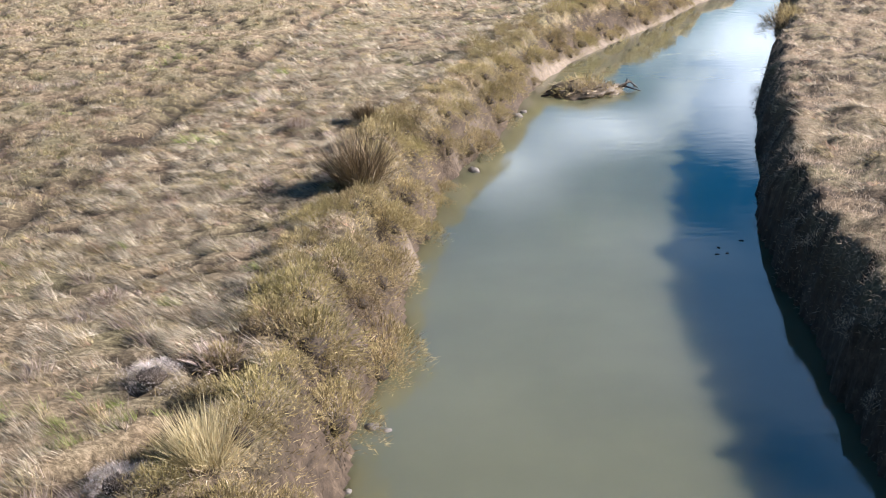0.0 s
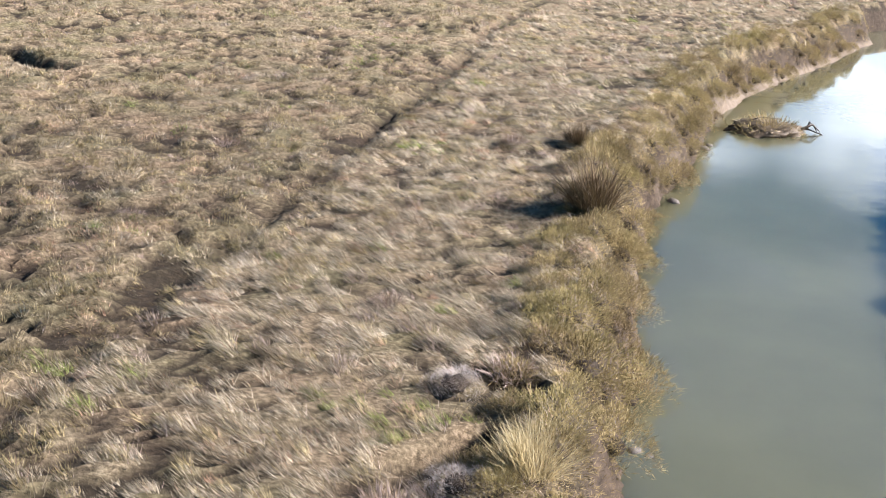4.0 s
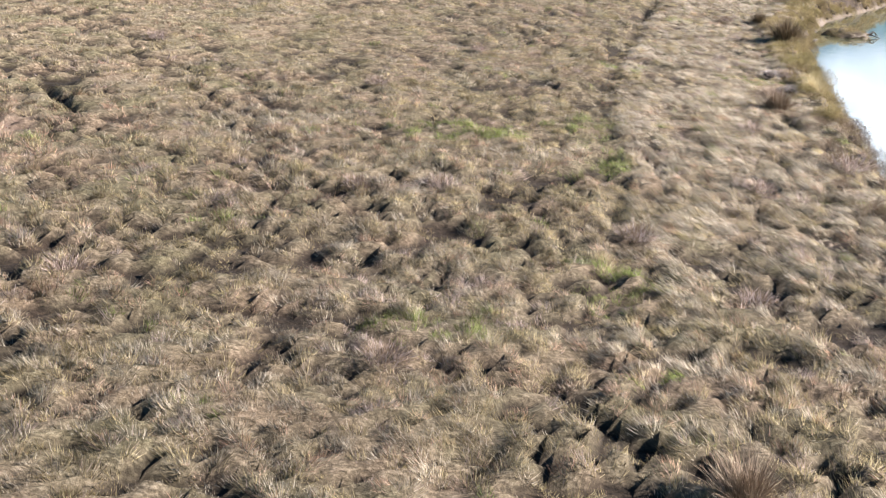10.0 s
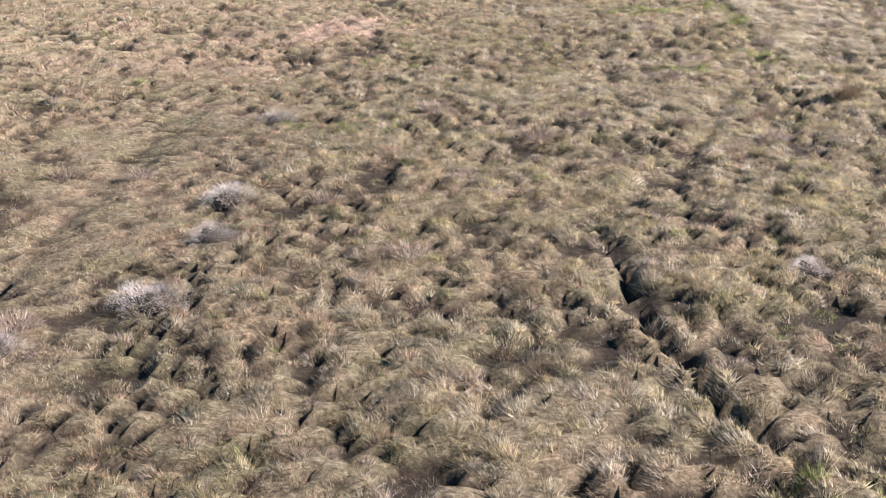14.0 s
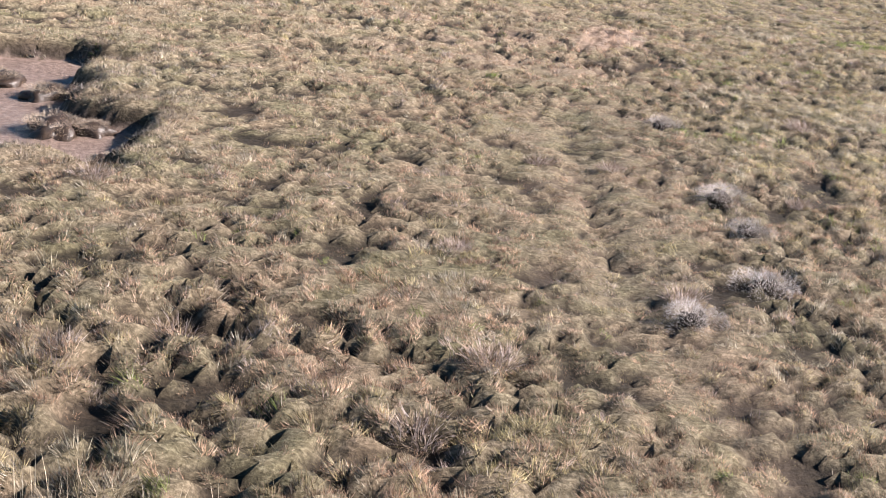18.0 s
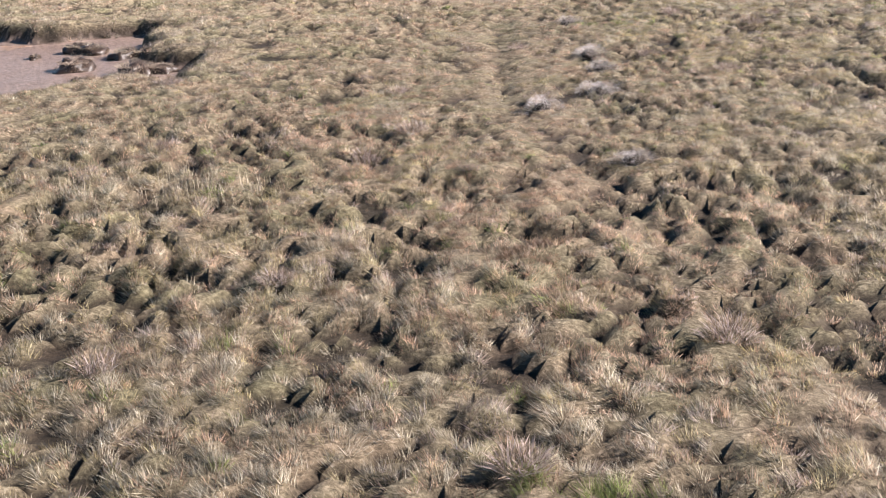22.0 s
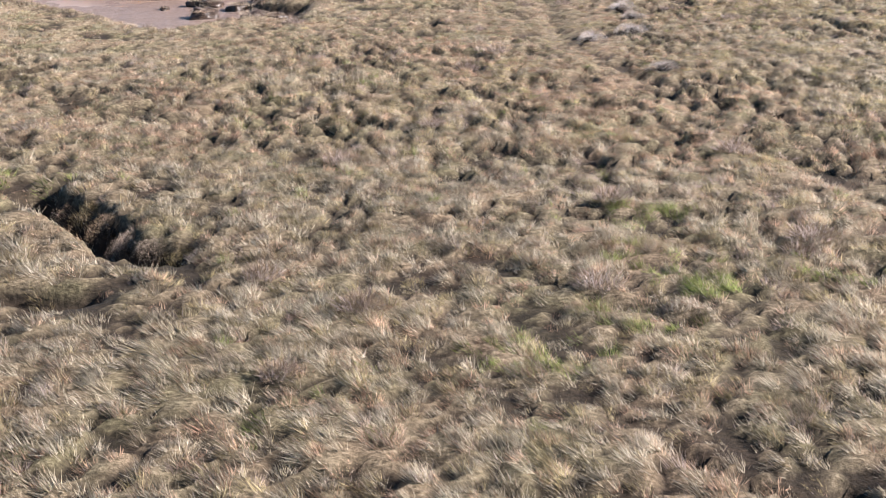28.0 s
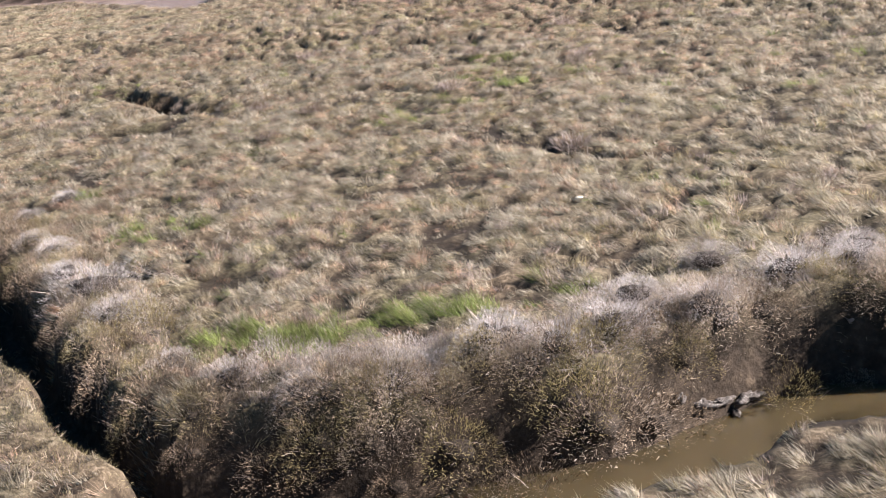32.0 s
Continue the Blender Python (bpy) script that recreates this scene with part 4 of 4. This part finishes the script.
def row(make, places, shapes):
    """Build each shape once at its first place, copy it to the others in turn."""
    first = []
    for k, p in enumerate(places):
        if k < shapes:
            first.append(make(k, p))
        else:
            x, y, scale = p
            copy_thing(first[k % shapes], at(x, y, -0.05, 67.0 * k, scale))


# dark lump inside each shrub, coloured to stand in for the shade there
CORE = plain("shade_core", ((0.3, (0.016, 0.012, 0.009)), (0.6, (0.035, 0.026, 0.018)), (0.85, (0.075, 0.058, 0.040))), 22.0, 0.9, 0.8)


def bank_shrub(k, m, leaf, label, group, twigs, fine):
    ob = thing("bank_shrub", m, label, "shrub", group)
    part("shade_core", lump("shade_core", 0.15, 0.14, 0.11, CORE, 11.0 * k + 3, 0.5, 2), None, ob, "dark lump standing in for the shaded inside")
    part("foliage", dome_leaves("foliage", twigs, 0.47, 0.42, fine, leaf, 20 + k, 0.42), None, ob)
    part("twig_tuft", sprays("twig_tuft", 55, 0.34, 0.27, 0.004, 60, TWIG, 220 + k, 0.10), None, ob, "bare grey twigs")
    return ob


def shrub_rows(places, leaf, label, group, seed, twigs=900, fine=0.030):
    """Shrubs of four shapes along a bank: x, y, scale, how deep they sit."""
    g = random.Random(seed)
    first = []
    for k, (x, y, scale, sink) in enumerate(places):
        m = at(x, y, sink, g.uniform(0, 360), scale)
        if k < 4:
            first.append(bank_shrub(k + 10 * seed, m, leaf, label, group, twigs, fine))
        else:
            copy_thing(first[g.randrange(4)], m)


g = random.Random(5)
places = []
for k in range(45):
    y = 4.2 + 0.76 * k
    for off in (-0.06, 0.16, 0.42, 0.76):
        if g.random() < (0.5 if y < 6.5 else 0.84):
            yy = y + g.uniform(-0.2, 0.2)
            places.append((float(np.interp(yy, EDGE_Y, EDGE_L)) - 0.14 - off - g.uniform(-0.1, 0.14) - (0.12 if y > 26 else 0), yy, g.uniform(0.55, 1.15) * (1 if y < 20 else 0.85), g.uniform(0.03, 0.09)))
shrub_rows(places, BANKLEAF, "olive-brown leafy shrub clinging to the creek bank", "shrubs on the creek bank", 1, 2600, 0.030)
places = []
for k in range(30):
    yy = -9.5 + 0.5 * k + g.uniform(-0.2, 0.2)
    places.append((float(np.interp(yy, EDGE_Y, EDGE_L)) - (g.uniform(0.4, 0.7) if k % 3 else g.uniform(0.8, 1.8)), yy, g.uniform(0.6, 1.0), 0.0))
shrub_rows(places, RUSSET, "dark purplish-brown withered shrub along the creek edge", "withered shrubs by the creek", 6, 2400)
places = []
for k in range(32):
    yy = 6.5 + 0.94 * k + g.uniform(-0.25, 0.25)
    places.append((float(np.interp(yy, EDGE_Y, EDGE_R)) + g.uniform(0.30, 0.7), yy, g.uniform(0.55, 0.95), 0.14))
    places.append((float(np.interp(yy, EDGE_Y, EDGE_R)) + g.uniform(-0.02, 0.22), yy + g.uniform(0.3, 0.6), g.uniform(0.45, 0.8), 0.08))
    if k % 2:
        places.append((float(np.interp(yy, EDGE_Y, EDGE_R)) + g.uniform(1.2, 3.4), yy, g.uniform(0.5, 0.85), 0.14))
shrub_rows(places, SALTLEAF, "grey-brown saltbush on the shaded far bank", "shrubs on the far bank", 2, 700)
places, gully, crest = [], [], []
for line, lo, hi, gap, offs in ((CHANNELS[1][0], -18.0, -11.6, 0.44, (0.90, 1.2, 1.6)), (CHANNELS[2][0], -26.4, -18.9, 0.52, (0.42, 0.72, 1.15))):
    xs, ys = [p[0] for p in line], [p[1] for p in line]
    x = lo
    while x < hi:
        for off in offs:
            a, b = float(np.interp(x - 0.2, xs, ys)), float(np.interp(x + 0.2, xs, ys))
            nx, ny = (a - b) / math.hypot(0.4, a - b), 0.4 / math.hypot(0.4, a - b)
            px, py = x + nx * off + g.uniform(-0.1, 0.1), (a + b) / 2 + ny * off + g.uniform(-0.1, 0.1)
            if green_spots(np.array([px]), np.array([py]))[0] < 0.3 and math.hypot(px + 21.1, py + 48.95) > 0.75 and not (off == 0.90 and -14.0 < px < -13.2):
                (gully if len(line) > 8 else crest if off > 1.4 else places).append((px, py, g.uniform(0.75, 1.25), 0.10))
        x += gap
places += [(-24.45, -36.1, 0.7, 0.1), (-24.0, -36.55, 0.75, 0.1), (-23.1, -37.6, 0.7, 0.1), (-22.65, -37.75, 0.6, 0.1), (-24.95, -35.75, 0.6, 0.1), (-23.5, -37.3, 0.55, 0.1)]
# added out of view to throw shade on the east end of the brook
places += [(-11.0, -51.0, 1.0, 0.08), (-10.95, -51.9, 1.1, 0.08), (-11.1, -52.3, 1.0, 0.08), (-11.5, -50.7, 0.9, 0.1)]
shrub_rows(places[::3] + gully[::2], RUSSET, "dark russet-brown shrub hanging over the brook bank", "shrubs on the brook bank", 3, 3500, 0.017)
shrub_rows(places[1::3], SALTLEAF, "withered grey-brown saltbush on the brook bank", "shrubs on the brook bank", 4, 3500, 0.019)
shrub_rows(places[2::3], BANKLEAF, "olive-brown leafy shrub hanging over the brook bank", "shrubs on the brook bank", 8, 3500, 0.017)
shrub_rows(gully[1::2], BANKLEAF, "olive-brown shrub leaning over a dark gully", "shrubs along the gully", 7, 3500, 0.015)
shrub_rows(crest, GREYLEAF, "pale grey saltbush with withered leaves on the brook bank", "shrubs on the brook bank", 5, 3500, 0.015)


def silver_shrub(k, p):
    ob = thing("silver_shrub", at(p[0], p[1], -0.01, 40 * k, p[2]), "rounded silvery grey saltbush with fine withered twigs", "shrub", "silvery saltbushes")
    part("shade_core", lump("shade_core", 0.26, 0.24, 0.14, CORE, 13.0 * k + 5, 0.5, 2), None, ob, "dark lump standing in for the shaded inside")
    part("twig_tuft", sprays("twig_tuft", 90, 0.22, 0.40, 0.010, 62, TWIG, 60 + k), None, ob)
    part("foliage", dome_leaves("foliage", 4200, 0.54, 0.30, 0.020, SILVER, 3 + k, 0.3), None, ob, "pale silver-grey leaves")
    return ob


SILVERS = ((-16.4, -12.7, 0.85), (-16.0, -17.6, 0.8), (-15.8, -19.2, 0.7), (-15.9, -21.3, 0.9), (-17.0, -22.8, 0.85), (-15.6, -26.9, 0.8), (-8.6, -19.6, 0.8), (-21.1, -48.95, 1.55), (-22.15, -47.5, 0.75),
           (-25.5, -44.6, 0.9), (-23.3, -44.3, 0.8), (-24.9, -45.4, 0.95), (-20.4, -49.9, 1.0), (-26.6, -41.1, 0.9), (-23.6, -45.2, 0.7), (-23.6, -49.7, 0.8), (-15.9, -51.6, 1.1), (-16.8, -52.1, 0.9),
           (-14.5, -50.6, 1.0), (-12.8, -50.2, 1.1), (-20.4, -50.1, 0.9), (-21.5, -48.7, 0.8), (-19.3, -51.4, 0.85), (-14.7, -51.3, 1.0), (-13.6, -49.6, 0.85), (-18.5, -51.9, 0.9), (-17.7, -52.3, 0.9), (-15.3, -51.7, 0.9),
           (-13.8, -51.0, 0.9), (-12.1, -50.0, 1.0), (-2.34, 7.44, 0.75), (-2.5, 9.2, 0.6), (-11.9, -49.3, 0.8), (-22.8, -46.8, 0.7), (-24.4, -49.0, 0.7))
row(silver_shrub, SILVERS, 4)


def shade_clump(k, p):
    ob = thing("shade_clump", at(p[0], p[1], -0.05, 50 * k, p[2]), "dark purplish-brown tuft of withered stalks standing in for a shaded gap", "plant", "withered clumps in the grass")
    part("stalk_tuft", sprays("stalk_tuft", 190, 0.20, 0.21, 0.009, 48, MAUVE, 80 + k), None, ob)
    part("dead_leaves", dome_leaves("dead_leaves", 420, 0.25, 0.13, 0.045, RUSSET, 90 + k), None, ob, "dark dead leaves at the base")
    return ob


# set on dark marks, mostly shaded gaps and hollows, to darken those spots
CLUMPS = ((-9.14, -2.68, 1.0), (-10.3, -2.84, 0.9), (-6.48, -3.9, 1.1), (-5.25, -5.66, 1.0), (-10.96, 3.98, 0.9), (-9.23, 9.5, 0.9), (-16.3, 7.27, 1.1), (-12.94, -6.8, 1.1), (-9.18, -8.49, 1.0), (-14.7, -17.35, 1.0),
          (-13.25, -19.7, 0.9), (-13.65, -12.0, 1.2), (-22.45, -24.5, 1.3), (-18.76, -16.55, 1.1), (-17.05, -22.2, 0.9), (-19.8, -21.5, 0.8), (-19.2, -24.75, 1.1), (-19.76, -26.24, 1.3), (-24.8, -20.3, 1.0),
          (-21.28, -34.1, 1.1), (-17.1, -35.8, 1.1), (-20.0, -31.8, 1.0), (-15.06, -33.2, 1.1), (-14.7, -37.4, 1.2), (-20.57, -41.6, 0.9), (-21.35, -38.9, 1.1), (-15.04, -43.84, 1.2), (-1.98, 9.58, 1.1),
          (-3.33, 11.1, 0.8), (-6.7, 17.3, 0.9), (-2.67, 0.71, 1.2), (-2.84, 7.0, 1.0), (-3.15, -4.85, 1.3), (-11.04, -12.5, 1.0), (-11.86, -14.0, 1.1), (-9.35, -12.7, 0.9), (-7.97, -13.7, 1.1), (-17.6, -16.6, 1.0),
          (-20.03, -39.9, 1.0), (-17.4, -39.1, 1.1), (-14.9, -37.8, 1.0), (-2.2, 18.3, 1.0), (-3.8, 3.2, 1.1), (-4.4, -1.0, 1.0))
row(shade_clump, CLUMPS, 4)


def rush(x, y, scale, dark, seed, label):
    ob = thing("rush_bush", at(x, y, 0.04, 0, scale), label, "shrub")
    mat = OLIVE if dark is None else RUSH if dark else RUSSET
    part("stem_tuft", sprays("stem_tuft", 900, 0.24, 0.72, 0.009, 34, mat, seed), None, ob)
    part("thatch_mat", dome_leaves("thatch_mat", 1700, 0.40, 0.46, 0.045, mat, seed + 1), None, ob, "matted dead stems at the foot")
    part("dry_tuft", sprays("dry_tuft", 50, 0.34, 0.55, 0.008, 52, REED, seed + 2), None, ob, "bleached straw tips")
    return ob


rush(-1.05, 14.85, 1.05, True, 101, "large dark brown rush bush on the creek bank")
rush(-1.15, 18.7, 0.62, True, 104, "small dark rush bush beside the creek")
rush(-1.80, 7.75, 0.70, None, 107, "tall straw-coloured rush tuft on the bank edge")
rush(-3.0, 5.4, 0.75, False, 110, "russet brown withered bush in pale grass")
rush(-6.1, -10.4, 0.62, False, 116, "low russet tuft in combed straw grass")
rush(-7.7, -11.6, 0.5, False, 119, "small russet tuft beside a faint track")

tip = thing("bank_bush", at(8.15, 27.6, 0.05), "upright dark olive bush on the far bank", "shrub")
part("stem_tuft", sprays("stem_tuft", 260, 0.35, 0.75, 0.014, 48, RUSH, 130), None, tip)
part("foliage", dome_leaves("foliage", 4200, 0.65, 0.66, 0.045, BANKLEAF, 131, 0.3), None, tip)


def island(k, p):
    ob = thing("tussock_island", at(p[0], p[1], 0.0, 35 * k, p[2], PAN + 0.02), "mud-sided tussock with tan grass standing in a mud pan", "tussock", "tussocks in the mud pan")
    part("mud_base", lump("mud_base", 0.40, 0.33, 0.25, WETMUD, 5.0 * k, 0.55), None, ob, "dark wet mud sides")
    part("grass_cap", sprays("grass_cap", 900, 0.36, 0.09, 0.008, 66, SALTLEAF, 140 + k, 0.20), None, ob, "tan withered grass on top")
    part("scrub", dome_leaves("scrub", 1900, 0.42, 0.33, 0.026, SALTLEAF, 150 + k, 0.3), None, ob)
    return ob


ISLES = ((-29.3, -13.65, 1.0), (-28.45, -16.15, 1.15), (-27.75, -14.6, 1.05), (-27.2, -14.5, 0.95), (-28.85, -13.9, 0.95), (-26.75, -16.8, 1.05), (-26.2, -16.55, 0.8), (-27.9, -17.55, 0.42), (-27.65, -17.45, 0.25),
         (-25.25, -18.4, 0.75), (-24.6, -18.3, 0.8), (-25.05, -19.25, 0.7), (-24.65, -20.5, 0.85), (-30.2, -14.5, 0.38), (-26.9, -12.75, 0.75), (-26.4, -12.9, 0.7))
made = []
for k, p in enumerate(ISLES):
    if k < 4:
        made.append(island(k, p))
    else:
        copy_thing(made[k % 4], at(p[0], p[1], 0.0, 61.0 * k, p[2], PAN + 0.02))

# drift heap in the creek
heap = thing("drift_heap", pose(3.1, 24.75, WATER - 0.02, 0, 0, 4), "muddy heap of drift weed and branches in the creek", "debris")
part("mud_mound", lump("mud_mound", 0.85, 0.62, 0.24, MUD, 9.0, 0.45, 4), None, heap)
part("weed_mat", dome_leaves("weed_mat", 1500, 0.80, 0.30, 0.085, BANKLEAF, 160), None, heap, "brown and olive matted weed")
part("straw_wrack", sprays("straw_wrack", 110, 0.6, 0.30, 0.012, 84, REED, 161, 0.16), None, heap, "bleached straw wrack")
for k, pts in enumerate((((0.55, -0.10, 0.05), (0.75, -0.12, 0.16), (0.95, -0.05, 0.22), (1.10, 0.0, 0.10), (1.18, 0.02, 0.0)), ((0.60, 0.05, 0.06), (0.85, 0.02, 0.12), (1.05, -0.08, 0.06), (1.20, -0.10, 0.01)),
                         ((0.85, 0.0, 0.10), (0.92, 0.08, 0.24), (1.02, 0.12, 0.18), (1.12, 0.15, 0.03)), ((-0.95, -0.15, 0.01), (-0.70, -0.20, 0.08), (-0.45, -0.22, 0.15), (-0.1, -0.30, 0.18)),
                         ((-0.80, 0.1, 0.05), (-0.5, 0.0, 0.20), (-0.15, 0.05, 0.31), (0.25, 0.0, 0.30)), ((-0.3, -0.45, 0.04), (0.1, -0.40, 0.17), (0.5, -0.33, 0.14)))):
    part("branch", stick("branch", pts, 0.035 if k < 3 else 0.026, BARK), None, heap)

# stones and small drift
for k, (x, y, r, z) in enumerate(((-0.72, 10.05, 0.09, WATER - 0.015), (-0.58, 9.98, 0.06, WATER - 0.015), (-0.88, 8.9, 0.05, WATER - 0.01), (0.55, 18.9, 0.12, WATER), (1.52, 22.75, 0.13, WATER), (1.68, 23.1, 0.08, WATER))):
    tagged(new("creek_stone", lump("creek_stone", r, r * 0.8, r * 0.55, STONE, 3.3 * k + 1, 0.3, 2)), "grey muddy stone at the water's edge", "stone", "stones at the water's edge").matrix_basis = pose(x, y, z, 0, 0, 40 * k)
for k, (x, y) in enumerate(((3.55, 14.5), (3.68, 14.52), (3.62, 14.75), (3.98, 15.0))):
    tagged(new("floating_leaf", lump("floating_leaf", 0.035, 0.022, 0.008, BARK, 2.0 * k, 0.3, 1)), "dark leaf floating on the creek", "leaf", "leaves afloat on the creek").matrix_basis = pose(x, y, WATER + 0.003, 0, 0, 55 * k)
for k, (x, y, z, r) in enumerate(((-13.95, -51.72, -0.60, 0.11), (-13.72, -51.6, -0.56, 0.09), (-13.45, -51.45, -0.54, 0.12), (-13.22, -51.36, -0.50, 0.10), (-14.15, -51.8, -0.66, 0.08), (-13.6, -51.58, -0.70, 0.09))):
    tagged(new("mud_slump", lump("mud_slump", 1.3 * r, r * 0.5, r * 0.45, SLUMP, 7.1 * k + 2, 0.9, 3)), "pale grey slump of drying mud on the brook bank", "mud", "slumps on the brook bank").matrix_basis = pose(x, y + 0.20, foot(x, y + 0.20) + 0.03, 30, 0, 20 * k)
tagged(new("driftwood", stick("driftwood", ((-0.16, -0.02, 0.0), (-0.05, 0.01, 0.02), (0.06, 0.0, 0.03), (0.17, 0.03, 0.02)), 0.018, TWIG, 8)), "bleached driftwood stick lodged in the bank", "driftwood").matrix_basis = pose(-12.2, -50.72, -0.22, 0, 0, 15)
tagged(new("pale_twig", stick("pale_twig", ((-0.1, 0, 0), (0, 0.02, 0.06), (0.1, 0.05, 0.1)), 0.018, REED, 6)), "pale twig caught on the gully side", "twig").matrix_basis = pose(-18.6, -52.35, -0.5, 0, 0, 30)
tagged(new("root_stub", stick("root_stub", ((0, 0.15, 0.26), (0.03, 0.07, 0.12), (0.06, -0.04, -0.05)), 0.018, BARK, 7)), "dark root stub reaching into the brook", "root").matrix_basis = pose(-14.37, -51.95, WATER, 0, 0, 0)
tagged(new("shell_piece", lump("shell_piece", 0.06, 0.045, 0.02, REED, 4.0, 0.3, 2)), "small whitish piece of shell on the grass", "shell").matrix_basis = pose(-15.0, -46.97, foot(-15.0, -46.97) + 0.09, 0, 0, 20)

# reed bed
rx, ry = scatter(lambda x, y: 110 * step(x, -25.2, -24.0) * (1 - step(x, -21.4, -20.4)) * (1 - step(np.abs(y + 28.35 + 0.1 * np.sin(x * 2)), 0.2, 0.55)), -26, -20, -29.4, -27.3)
n = rx.size
tagged(new("reed_bed", blades("reed_bed", rx, ry, ground_z(rx, ry), rng.uniform(0.22, 0.5, n), rng.uniform(0.003, 0.005, n), rng.uniform(-3.1, 3.1, n), np.radians(rng.normal(84, 7, n)), np.radians(rng.normal(76, 12, n)), REED)), "stand of thin bleached reed stalks in the marsh", "reeds", kind="stuff")
